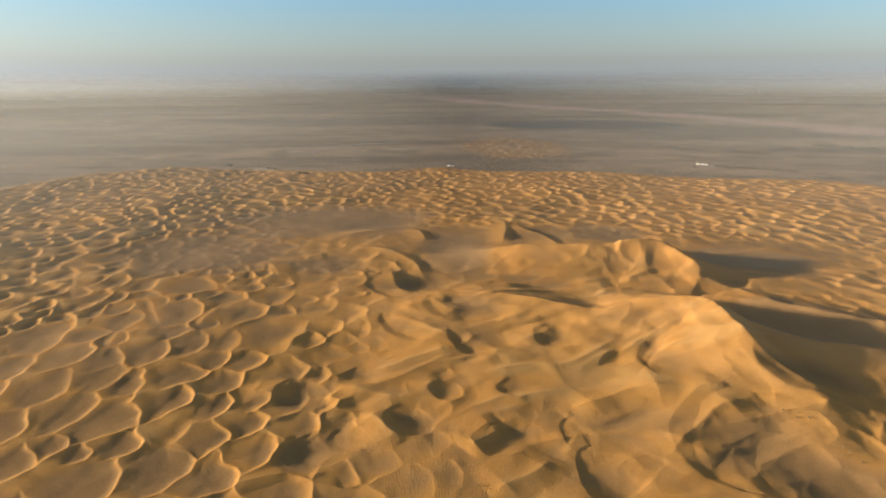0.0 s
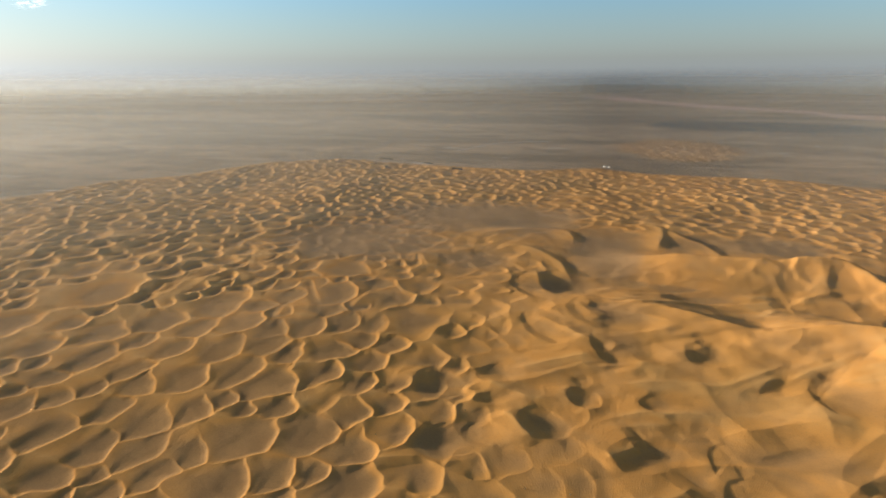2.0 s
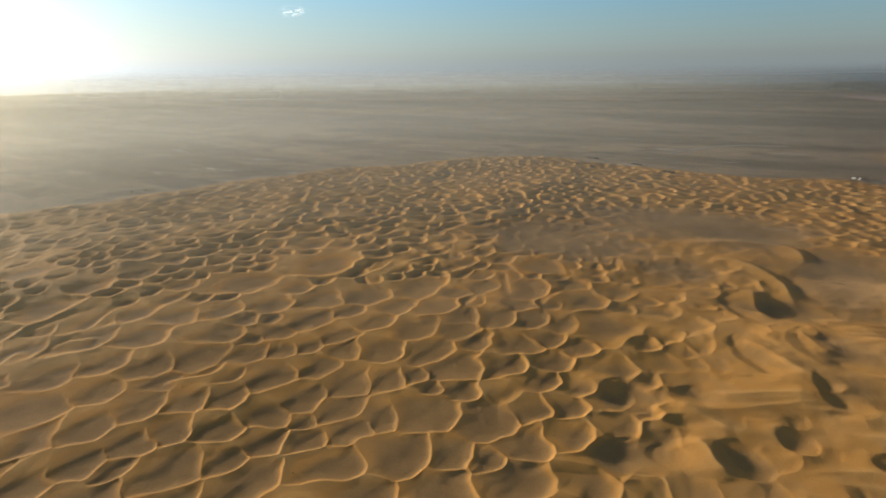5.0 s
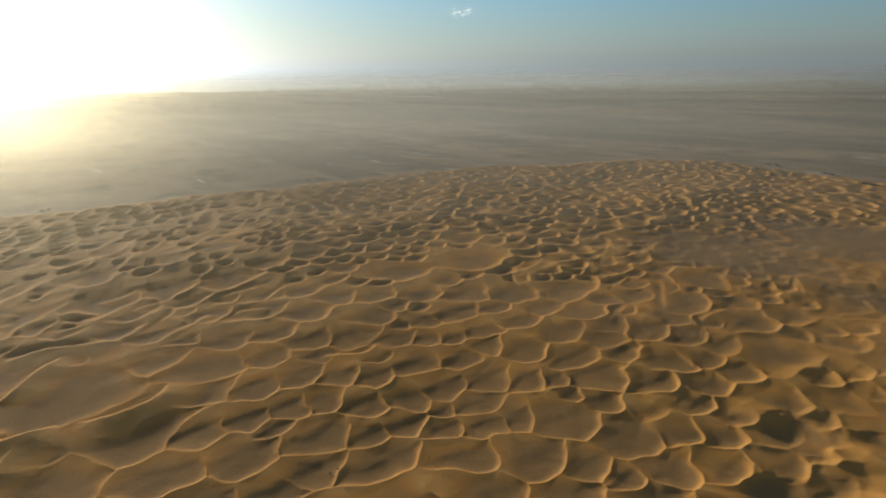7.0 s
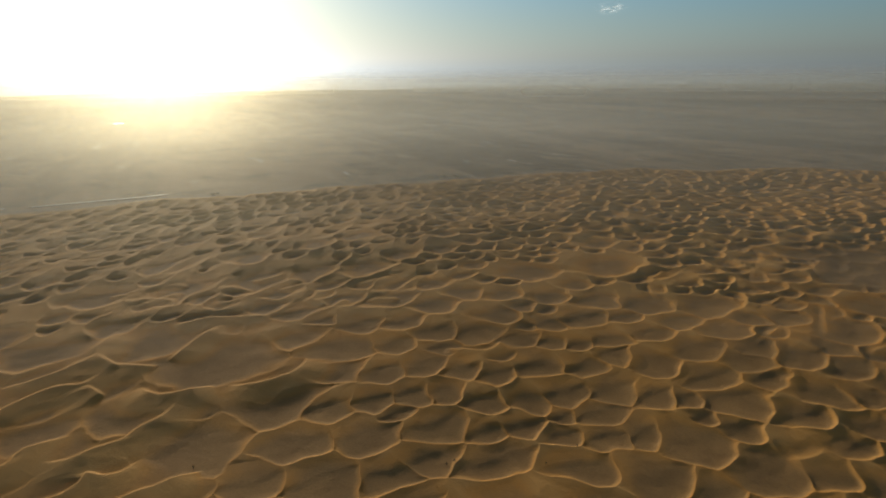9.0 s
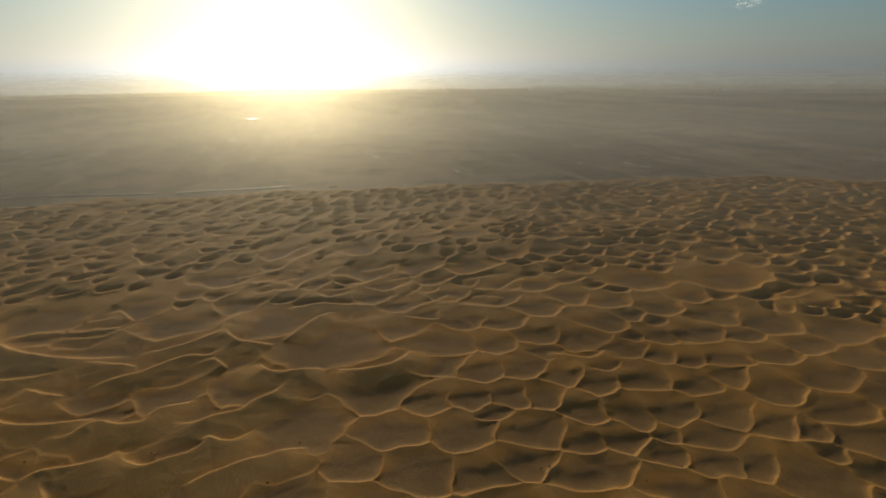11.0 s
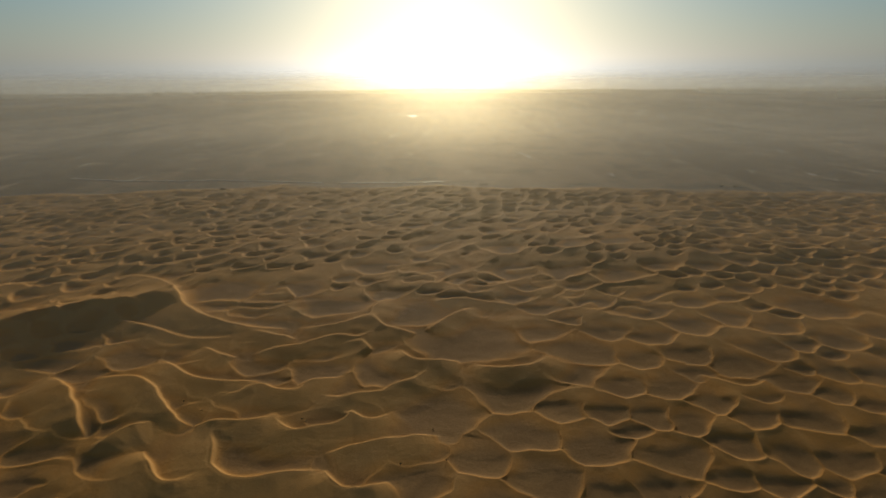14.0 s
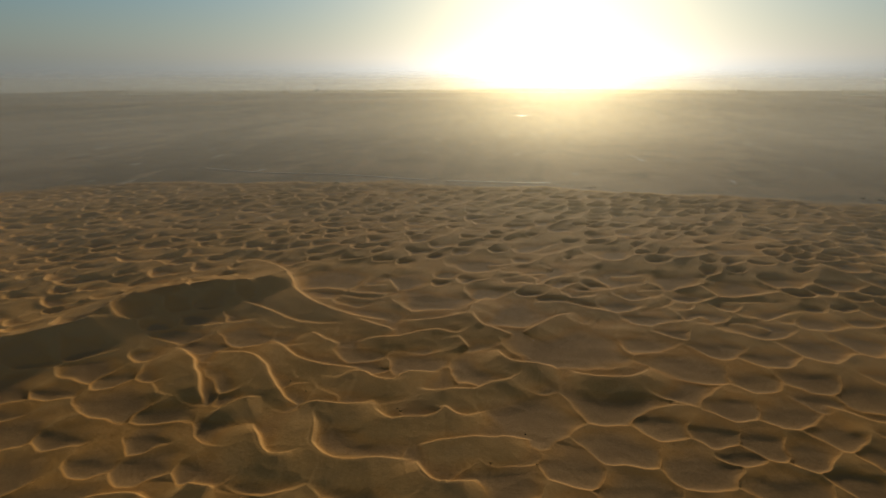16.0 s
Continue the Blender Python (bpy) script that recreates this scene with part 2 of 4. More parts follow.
ridge(1.2, 12, 6, (-65.8, 287.3), (-50.6, 302.2), (-30.2, 312.7), (-16.3, 314.7), (-8.5, 293.5), (-11.7, 276.7))
ridge(1.2, 12, 6, (14.3, 329.7), (28.0, 335.6), (34.2, 330.4), (35.2, 309.7), (28.9, 278.7))
ridge(1.2, 12, 6, (34.5, 327.2), (44.4, 308.7), (54.4, 295.5), (57.9, 263.4))
ridge(0.85, 4.8, 10, (-83.3, 242.0), (-80.9, 255.3), (-73.1, 241.2), (-66.5, 225.3))
ridge(0.85, 4.8, 10, (-65.9, 263.7), (-55.9, 267.7))
ridge(0.85, 4.8, 10, (-63.0, 212.1), (-53.6, 214.7), (-45.3, 224.0), (-36.1, 223.6))
ridge(1.2, 12, 6, (-24.1, 241.5), (-20.3, 222.7), (-14.9, 208.0), (-8.2, 203.7))
ridge(1.2, 12, 6, (-6.1, 203.4), (0.1, 191.0), (7.7, 183.1))
ridge(1.2, 12, 6, (-19.5, 186.5), (-9.4, 180.4), (-1.8, 173.1))
ridge(0.85, 4.8, 10, (-61.8, 185.1), (-49.2, 189.9), (-33.5, 191.4))
ridge(1.2, 12, 6, (-24.0, 147.1), (-14.8, 151.3), (-1.8, 159.4), (6.7, 159.2))
ridge(1.2, 12, 6, (-30.5, 138.5), (-23.0, 139.3), (-13.6, 135.8), (-3.2, 133.9))
ridge(1.2, 12, 6, (-21.4, 127.1), (-16.3, 125.5), (-13.0, 119.0), (-9.4, 114.5))
ridge(1.2, 12, 6, (4.5, 111.4), (11.4, 117.5), (15.6, 120.3))
ridge(1.2, 12, 6, (8.4, 97.8), (14.6, 101.9), (19.8, 104.9), (24.4, 110.1))
ridge(0.7, 8, 5, (67.1, 253.5), (70.1, 243.7), (70.6, 223.8), (67.3, 201.1))
ridge(0.7, 8, 5, (52.5, 168.3), (58.9, 174.4), (64.2, 182.7))
ridge(0.7, 8, 5, (63.0, 160.0), (69.5, 163.8), (74.5, 169.3))
ridge(2.4, 20, 9, (28.9, 126.7), (35.4, 130.6), (45.2, 134.5), (54.5, 136.0), (64.5, 133.7))
ridge(2.4, 20, 9, (47.7, 108.0), (53.9, 114.3), (61.8, 122.2), (71.1, 127.7), (78.4, 129.7))
ridge(1.2, 12, 6, (161.7, 238.7), (175.2, 240.8), (188.5, 236.2))
ridge(0.7, 8, 5, (101.2, 212.2), (126.3, 218.1), (153.2, 207.9))
ridge(0.7, 8, 5, (120.2, 262.0), (142.6, 264.1), (169.8, 273.9))
ridge(0.7, 8, 5, (103.4, 159.8), (112.5, 152.9), (124.6, 149.6))
ridge(0.85, 4.8, 10, (-144.4, 73.1), (-140.9, 78.3), (-137.3, 83.6), (-140.9, 90.2))
ridge(0.85, 4.8, 10, (-167.0, 177.1), (-165.2, 180.6), (-169.3, 187.8))
ridge(0.85, 4.8, 10, (-160.9, 172.3), (-152.7, 165.0), (-144.6, 162.8))
ridge(0.85, 4.8, 10, (-161.8, 186.2), (-164.1, 194.9), (-168.8, 204.6))
ridge(0.85, 4.8, 10, (-175.6, 251.3), (-165.6, 247.4), (-156.9, 237.6), (-150.8, 224.1), (-145.9, 214.9), (-137.5, 205.4))
ridge(0.85, 4.8, 10, (-147.7, 264.9), (-141.0, 247.7), (-131.0, 236.6))
ridge(0.85, 4.8, 10, (-122.9, 190.3), (-123.8, 198.1), (-119.0, 201.2), (-113.0, 206.9), (-107.2, 200.3), (-97.6, 183.0), (-91.8, 175.3))
ridge(0.85, 4.8, 10, (-103.8, 164.9), (-105.1, 170.7), (-107.5, 176.3))
ridge(0.9, 5, 10, (-103.9, 229.9), (-98.2, 231.3), (-91.0, 219.8), (-83.8, 208.0))
ridge(0.9, 5, 10, (-80.8, 177.2), (-82.8, 185.7), (-81.1, 198.2))
ridge(0.9, 5, 10, (-64.1, 114.0), (-61.4, 116.2), (-60.5, 120.3), (-61.5, 125.5))
ridge(0.85, 4.8, 10, (-242.6, -22.0), (-244.4, -15.1), (-251.0, -7.5))
ridge(0.85, 4.8, 10, (-227.7, -14.6), (-228.4, -10.2), (-233.4, -3.4), (-236.4, 4.1))
ridge(0.85, 4.8, 10, (-284.2, -14.9), (-292.3, -8.1))
ridge(0.85, 4.8, 10, (-259.6, -10.6), (-266.4, -3.0), (-278.5, 4.0), (-285.9, 11.9))
ridge(0.85, 4.8, 10, (-245.2, -4.5), (-247.4, 1.6), (-241.0, 6.6))
ridge(0.85, 4.8, 10, (-253.3, 9.3), (-255.8, 14.6), (-264.3, 18.4))
ridge(0.85, 4.8, 10, (-236.6, 10.7), (-238.3, 18.0), (-245.0, 24.2))
ridge(0.85, 4.8, 10, (-219.9, 11.8), (-216.8, 18.2), (-220.8, 27.8), (-226.3, 36.1))
ridge(0.85, 4.8, 10, (-236.2, 29.9), (-236.2, 37.4), (-242.2, 45.3))
ridge(0.85, 4.8, 10, (-219.6, 36.8), (-222.9, 44.6), (-223.6, 52.0))
ridge(0.85, 4.8, 10, (-203.6, 42.7), (-205.7, 46.5), (-214.3, 52.5))
ridge(1.4, 7, 15, (-188.7, -23.5), (-180.7, -19.4), (-176.7, -13.1), (-174.0, -6.5))
ridge(1.4, 7, 15, (-175.6, -4.3), (-179.9, -0.5), (-185.8, 3.4), (-190.7, 7.6), (-194.8, 13.3))
ridge(1.4, 7, 15, (-202.9, -1.8), (-202.3, 4.2), (-205.0, 10.6), (-200.0, 18.6), (-198.8, 26.8), (-195.3, 29.2))
ridge(1.4, 7, 15, (-162.3, -11.0), (-157.2, -9.3), (-153.6, -4.6), (-153.4, 0.1), (-153.9, 6.7))
ridge(1.4, 7, 15, (-152.9, 9.9), (-149.5, 17.6), (-149.7, 25.9), (-152.7, 30.7), (-158.0, 33.1))
ridge(0.85, 4.8, 10, (-212.9, 65.9), (-213.4, 75.7), (-215.8, 82.1))
ridge(0.85, 4.8, 10, (-191.0, 46.2), (-197.2, 54.3), (-199.8, 57.8))
ridge(0.85, 4.8, 10, (-192.8, 64.1), (-195.3, 69.4), (-189.8, 76.7))
ridge(0.85, 4.8, 10, (-196.8, 74.5), (-203.7, 84.1), (-209.6, 95.7))
ridge(0.85, 4.8, 10, (-196.7, -177.8), (-192.6, -159.4))
ridge(2.4, 11, 20, (-236.5, -134.7), (-230.5, -117.9), (-214.8, -102.8), (-203.3, -95.3), (-190.6, -84.3), (-182.9, -72.6), (-179.3, -59.9), (-178.4, -49.6))
ridge(1.4, 7, 15, (-187.0, -114.8), (-182.2, -99.1), (-173.6, -86.5), (-170.4, -76.9), (-170.8, -67.0), (-176.5, -62.0))
ridge(1.4, 7, 15, (-145.5, -95.5), (-145.8, -88.3), (-144.4, -79.4), (-138.2, -73.8), (-129.6, -68.1), (-124.7, -62.7), (-122.0, -58.5))
ridge(1.4, 7, 15, (-147.7, -108.2), (-137.7, -97.1), (-125.7, -88.0), (-117.7, -82.3))
ridge(1.4, 7, 15, (-111.0, -77.1), (-116.5, -77.0), (-121.1, -74.2), (-123.6, -68.1))
ridge(1.4, 7, 15, (-113.1, -65.5), (-107.1, -62.5), (-102.4, -58.8), (-102.3, -54.0), (-105.6, -49.9))
ridge(1.4, 7, 15, (-155.9, -82.2), (-150.1, -73.9), (-145.1, -66.5), (-143.7, -58.9), (-144.7, -49.1))
ridge(1.4, 7, 15, (-90.0, -69.4), (-89.9, -62.9))
ridge(0.85, 4.8, 10, (-199.2, -77.3), (-197.3, -69.8), (-195.8, -60.5), (-199.6, -54.9), (-206.6, -50.7))
ridge(0.85, 4.8, 10, (-210.0, -69.3), (-211.3, -58.0))
ridge(0.85, 4.8, 10, (-219.1, -60.5), (-205.0, -53.7))
ridge(1.4, 7, 15, (-179.3, -46.7), (-180.1, -38.0), (-183.0, -28.6), (-188.9, -22.4), (-196.9, -22.3), (-205.5, -17.6))
ridge(1.4, 7, 15, (-188.9, -22.4), (-181.8, -19.6), (-176.8, -15.9))
ridge(1.4, 7, 15, (-177.9, -62.4), (-174.3, -54.4), (-170.5, -45.1))
ridge(1.4, 7, 15, (-160.7, -55.9), (-165.3, -47.9), (-164.5, -44.0), (-169.8, -37.7), (-173.1, -30.8), (-170.5, -24.8), (-177.6, -19.7))
ridge(1.4, 7, 15, (-164.3, -72.4), (-159.5, -62.9), (-158.5, -59.4))
ridge(1.4, 7, 15, (-169.6, -24.7), (-162.1, -20.1))
ridge(1.4, 7, 15, (-137.9, -58.8), (-137.3, -53.3), (-140.9, -51.2), (-143.1, -48.6), (-138.8, -44.0), (-137.8, -37.3), (-141.8, -35.8), (-143.7, -34.6), (-145.2, -25.6))
ridge(1.4, 7, 15, (-136.3, -31.5), (-134.1, -27.1), (-134.9, -22.6), (-136.6, -21.4), (-136.4, -13.8), (-141.3, -11.3), (-144.1, -6.8), (-150.0, -2.0))
ridge(1.4, 7, 15, (-122.0, -58.5), (-124.1, -54.8), (-124.1, -48.6), (-125.6, -43.1), (-128.3, -40.6))
ridge(1.4, 7, 15, (-127.3, -41.4), (-122.5, -37.8), (-120.0, -34.3), (-121.2, -31.7), (-122.1, -26.2), (-124.6, -22.4), (-128.2, -21.6), (-124.8, -18.2), (-124.3, -13.8), (-127.9, -9.8))
ridge(1.4, 7, 15, (-120.8, -54.9), (-114.0, -50.8), (-108.6, -49.3), (-105.9, -46.2), (-103.2, -41.4), (-103.5, -36.3), (-105.7, -31.8), (-106.8, -24.7))
ridge(1.4, 7, 15, (-111.6, -25.4), (-112.7, -23.0), (-114.2, -16.7), (-116.6, -11.7), (-115.7, -7.7), (-118.1, -2.6), (-117.8, 1.3))
ridge(1.4, 7, 15, (-106.8, -25.0), (-101.9, -21.5), (-99.5, -19.3), (-99.4, -14.5), (-101.6, -9.8))
ridge(1.4, 7, 15, (-84.1, -72.9), (-85.3, -77.5), (-82.2, -86.3))
ridge(1.0, 9, 6, (0.9, 193.8), (7.0, 196.5), (22.6, 188.4), (33.9, 185.8))
ridge(1.3, 10, 7, (2.2, 144.2), (13.4, 147.3), (25.0, 150.7), (34.2, 148.2), (46.2, 157.7), (57.6, 167.5))
ridge(1.2, 10, 7, (-0.9, 122.1), (12.1, 132.3), (25.8, 135.9), (37.8, 136.4), (49.8, 141.7), (64.1, 142.8))
ridge(0.9, 8, 5, (20.7, 162.8), (29.3, 167.6), (36.4, 172.7))
ridge(0.9, 8, 5, (49.7, 152.2), (64.0, 165.3), (75.2, 171.5))
ridge(1.0, 8, 6, (-24.7, 136.8), (-13.4, 144.3), (-4.2, 152.6), (7.5, 159.8))
ridge(0.8, 8, 5, (27.6, 235.1), (42.7, 238.7), (57.1, 227.4), (73.0, 242.4))
ridge(1.0, 8, 5, (-16.7, 186.2), (-4.7, 174.3), (4.3, 167.8))
bowl(8.1, -121.4, 91.3)
bowl(6.7, -122.6, 79.7)
bowl(6.7, -129.8, 69.7)
bowl(7.1, -107.3, 91.2)
bowl(7.7, -102.3, 102.5)
bowl(7.2, -117.0, 102.1)
bowl(6.9, -94.8, 109.4)
bowl(6.1, -89.2, 115.4)
bowl(7.8, -83.4, 124.7)
bowl(6.7, -108.8, 78.7)
bowl(6.7, -114.1, 68.5)
bowl(4.4, -99.6, 83.4)
bowl(5.4, -95.5, 91.8)
bowl(5.7, -100.5, 71.1)
bowl(4.6, -91.6, 78.2)
bowl(5.3, -86.2, 85.7)
bowl(5.1, -83.2, 92.8)
bowl(7.1, -74.6, 100.6)
bowl(6.0, -79.9, 74.6)
bowl(6.6, -70.4, 83.5)
bowl(5.1, -102.6, 62.3)
bowl(6.8, -89.5, 59.9)
bowl(5.5, -60.6, 89.1)
bowl(7.6, -137.9, 60.6)
bowl(6.7, -125.0, 51.7)
bowl(7.1, -141.1, 49.3)
bowl(5.9, -127.5, 41.6)
bowl(4.5, -119.4, 44.4)
bowl(7.9, -113.2, 36.6)
bowl(7.5, -154.7, 58.0)
bowl(7.0, -121.3, 61.3)
bowl(7.3, -109.3, 52.1)
bowl(6.6, -98.8, 46.2)
bowl(8.0, -172.0, 54.6)
bowl(6.4, -136.8, 65.9)
bowl(15.0, -195.0, 136.2)
bowl(8.7, -166.7, 126.2)
bowl(8.1, -176.2, 112.1)
bowl(11.2, -154.0, 142.4)
bowl(15.7, -186.9, 171.5)
bowl(10.5, -143.4, 153.2)
bowl(8.0, -142.9, 125.1)
bowl(11.2, -131.9, 171.8)
bowl(4.0, -148.3, 101.6)
bowl(6.8, -146.2, 112.5)
bowl(7.4, -159.6, 98.7)
bowl(7.8, -126.1, 121.2)
bowl(7.4, -123.8, 137.2)
bowl(8.6, -126.8, 152.0)
bowl(9.1, -172.0, 143.5)
bowl(8.1, -149.0, 86.4)
bowl(7.0, -138.8, 96.4)
bowl(6.3, -132.6, 102.7)
bowl(6.1, -128.1, 110.7)
bowl(6.6, -117.4, 115.9)
bowl(6.8, -108.2, 121.8)
bowl(7.9, -94.5, 127.9)
bowl(9.0, -108.2, 138.3)
bowl(7.6, -94.8, 144.3)
bowl(8.3, -155.9, 75.4)
bowl(7.4, -167.6, 69.9)
bowl(9.5, -177.2, 84.8)
bowl(9.4, -189.2, 73.9)
bowl(9.6, -184.1, 100.0)
bowl(10.1, -198.9, 93.9)
bowl(8.7, -140.4, 47.6)
bowl(5.9, -128.6, 40.7)
bowl(7.7, -129.7, 31.3)
bowl(7.6, -116.9, 21.4)
bowl(6.3, -114.5, 33.8)
bowl(6.4, -107.8, 39.0)
bowl(6.1, -97.0, 36.5)
bowl(7.1, -101.3, 23.3)
bowl(6.3, -107.2, 10.9)
bowl(8.9, -148.5, 37.5)
bowl(5.5, -96.4, 39.9)
bowl(9.1, -100.4, 218.3)
bowl(6.9, -110.7, 185.7)
bowl(9.0, -95.5, 190.9)
bowl(6.5, -116.5, 173.5)
bowl(7.1, -100.3, 153.9)
bowl(6.8, -89.1, 161.9)
bowl(6.4, -78.8, 166.5)
bowl(8.2, -72.3, 190.4)
bowl(7.2, -68.7, 169.3)
bowl(10.9, -55.2, 173.8)
bowl(5.7, -69.4, 155.9)
bowl(7.3, -113.3, 157.8)
bowl(7.4, -129.8, 172.0)
bowl(5.5, -90.4, 120.0)
bowl(5.8, -105.9, 133.3)
bowl(5.9, -86.1, 128.5)
bowl(7.2, -76.3, 128.2)
bowl(5.0, -71.0, 133.6)
bowl(4.7, -73.9, 113.4)
bowl(5.3, -56.0, 116.2)
bowl(4.4, -47.9, 122.5)
bowl(4.6, -50.0, 133.0)
bowl(6.4, -44.5, 147.3)
bowl(6.0, -62.3, 143.2)
bowl(6.8, -75.2, 147.4)
bowl(5.9, -86.1, 142.9)
bowl(5.5, -40.1, 132.2)
bowl(4.5, -40.2, 110.8)
bowl(6.8, -60.2, 106.2)
bowl(6.8, -79.3, 104.3)
bowl(4.7, -61.2, 90.1)
bowl(6.5, -43.1, 91.1)
bowl(5.1, -32.2, 96.8)
bowl(5.5, -47.5, 103.0)
bowl(4.7, -52.3, 93.1)
bowl(5.2, -70.5, 90.0)
bowl(5.8, -32.0, 108.7)
bowl(14.8, -199.2, -39.3)
bowl(14.5, -190.7, -8.3)
bowl(19.3, -171.0, 11.3)
bowl(10.3, -171.8, 33.6)
bowl(11.8, -175.0, -34.5)
bowl(11.1, -162.1, -35.6)
bowl(10.3, -149.9, -13.2)
bowl(9.7, -150.0, -33.0)
bowl(7.9, -139.8, -30.1)
bowl(9.6, -143.0, -5.6)
bowl(13.3, -138.6, 21.5)
bowl(10.3, -159.2, 42.6)
bowl(12.4, -126.7, -2.6)
bowl(9.7, -121.5, -22.7)
bowl(12.4, -113.6, -0.8)
bowl(7.9, -109.0, -19.3)
bowl(8.7, -135.0, -71.6)
bowl(6.6, -110.3, -56.4)
bowl(11.9, -113.5, -38.1)
bowl(7.7, -143.3, -62.5)
bowl(11.5, -179.9, -57.4)
bowl(8.9, -156.2, -52.2)
bowl(17.9, -217.9, -83.6)
bowl(9.3, -132.3, -41.6)
bowl(4.4, -116.0, -50.9)
bowl(7.6, -131.7, -81.7)
bowl(13.7, -242.7, -27.3)
bowl(13.5, -239.7, 2.2)
bowl(12.3, -237.2, 32.3)
bowl(11.3, -237.4, 54.7)
bowl(12.5, -231.0, 76.8)
bowl(12.0, -241.0, 96.7)
bowl(13.9, -274.0, -0.8)
bowl(11.6, -270.1, 33.3)
bowl(11.5, -275.3, 64.7)
bowl(11.9, -279.2, 88.1)
bowl(10.8, -195.5, 64.8)
bowl(10.2, -203.3, 81.7)
bowl(9.9, -174.0, 65.2)
bowl(7.6, -199.4, 58.5)
bowl(9.9, -211.7, -19.3)
bowl(13.8, -215.4, -56.3)


def from_crest(px, py, crest, sunny, lee):
    """Nearest point of a crest line: share of the whole length there, height there, distance in flanks, sunny side."""
    steps = [math.dist(a[:2], b[:2]) for a, b in zip(crest, crest[1:])]
    total, gone, blend = sum(steps), 0.0, 0.15 * min(sunny, lee)
    spans = []
    for a, b, step in zip(crest, crest[1:], steps):
        ux, uy = (b[0] - a[0]) / step, (b[1] - a[1]) / step
        along = np.clip((px - a[0]) * ux + (py - a[1]) * uy, 0, step)
        dx, dy = px - a[0] - along * ux, py - a[1] - along * uy
        lift = a[2] + (b[2] - a[2]) * along / step if len(a) > 2 else 0 * along
        spans.append((np.hypot(dx, dy), np.clip((px - a[0]) * uy - (py - a[1]) * ux, -1, 1) * -uy, (gone + along) / total, lift))
        gone += step
    near = np.minimum.reduce([span[0] for span in spans])
    weight, side, share, high = (np.zeros(px.shape) for _ in range(4))
    for far, facing, part, lift in spans:
        w = np.exp((near - far) / blend)
        weight += w
        side += w * facing          # 1 towards the sun
        share += w * part
        high += w * lift
    side, share, high = side / weight, share / weight, high / weight
    return share, high, near / (lee + (sunny - lee) * smooth(side, -0.7, 0.7)), smooth(side, -0.5, 0.5)


def boxed(x, y, crest, reach):
    cx, cy = [c[0] for c in crest], [c[1] for c in crest]
    return np.flatnonzero((x > min(cx) - reach) & (x < max(cx) + reach) & (y > min(cy) - reach) & (y < max(cy) + reach))


def great_lift(x, y):
    best = np.zeros_like(x)
    wx = x + 2.0 * fractal(x, y, 24, 2, 241)
    wy = y + 2.0 * fractal(x, y, 24, 3, 257)
    for sunny, lee, crest in GREAT:
        near = boxed(x, y, crest, sunny + 6)
        share, high, flank, side = from_crest(wx[near], wy[near], crest, sunny, lee)
        t = np.clip(1 - flank, 0, 1)
        lift = high * (0.45 * t + 0.55 * t * t)
        best[near] = np.maximum(best[near], lift)
    gully = 1 - np.abs(fractal(wx * 0.6 + 0.5 * wy, wy * 0.6 - 0.2 * wx, 9, 2, 271))
    return best * (1 + 0.05 * fractal(x, y, 16, 3, 281)) + 0.7 * smooth(best, 1, 5) * (gully - 0.8)


def dune_lift(x, y):
    """Height of the placed dunes (a sharp crest with hollowed flanks, the highest dune winning), and how near they are."""
    best, cover = np.zeros_like(x), np.zeros_like(x)
    wx = x + 1.3 * fractal(x, y, 13, 3, 41)
    wy = y + 1.3 * fractal(x, y, 13, 3, 57)
    uneven = 0.85 + 0.3 * value_noise(x / 20, y / 20, 61)
    for height, sunny, lee, lip, power, crest in RIDGES:
        near = boxed(x, y, crest, max(sunny, lee) * 1.7 + 3)
        share, high, flank, side = from_crest(wx[near], wy[near], crest, sunny, lee)
        t = np.clip(1 - flank, 0, 1)
        taper = np.clip(5.5 * share * (1 - share), 0, 1) ** (0.7 if lip > 0.5 else 1.3)
        lift = height * taper * (side * (lip * t ** power + (1 - lip) * t) + (1 - side) * t)   # a steep lip over a long bowl towards the sun
        close = np.clip(1.25 - 1.4 * flank, 0, 1)
        best[near] += (lift * uneven[near]) ** 3          # the flanks of neighbours run into one another
        cover[near] = np.maximum(cover[near], close)
    return np.cbrt(best), cover


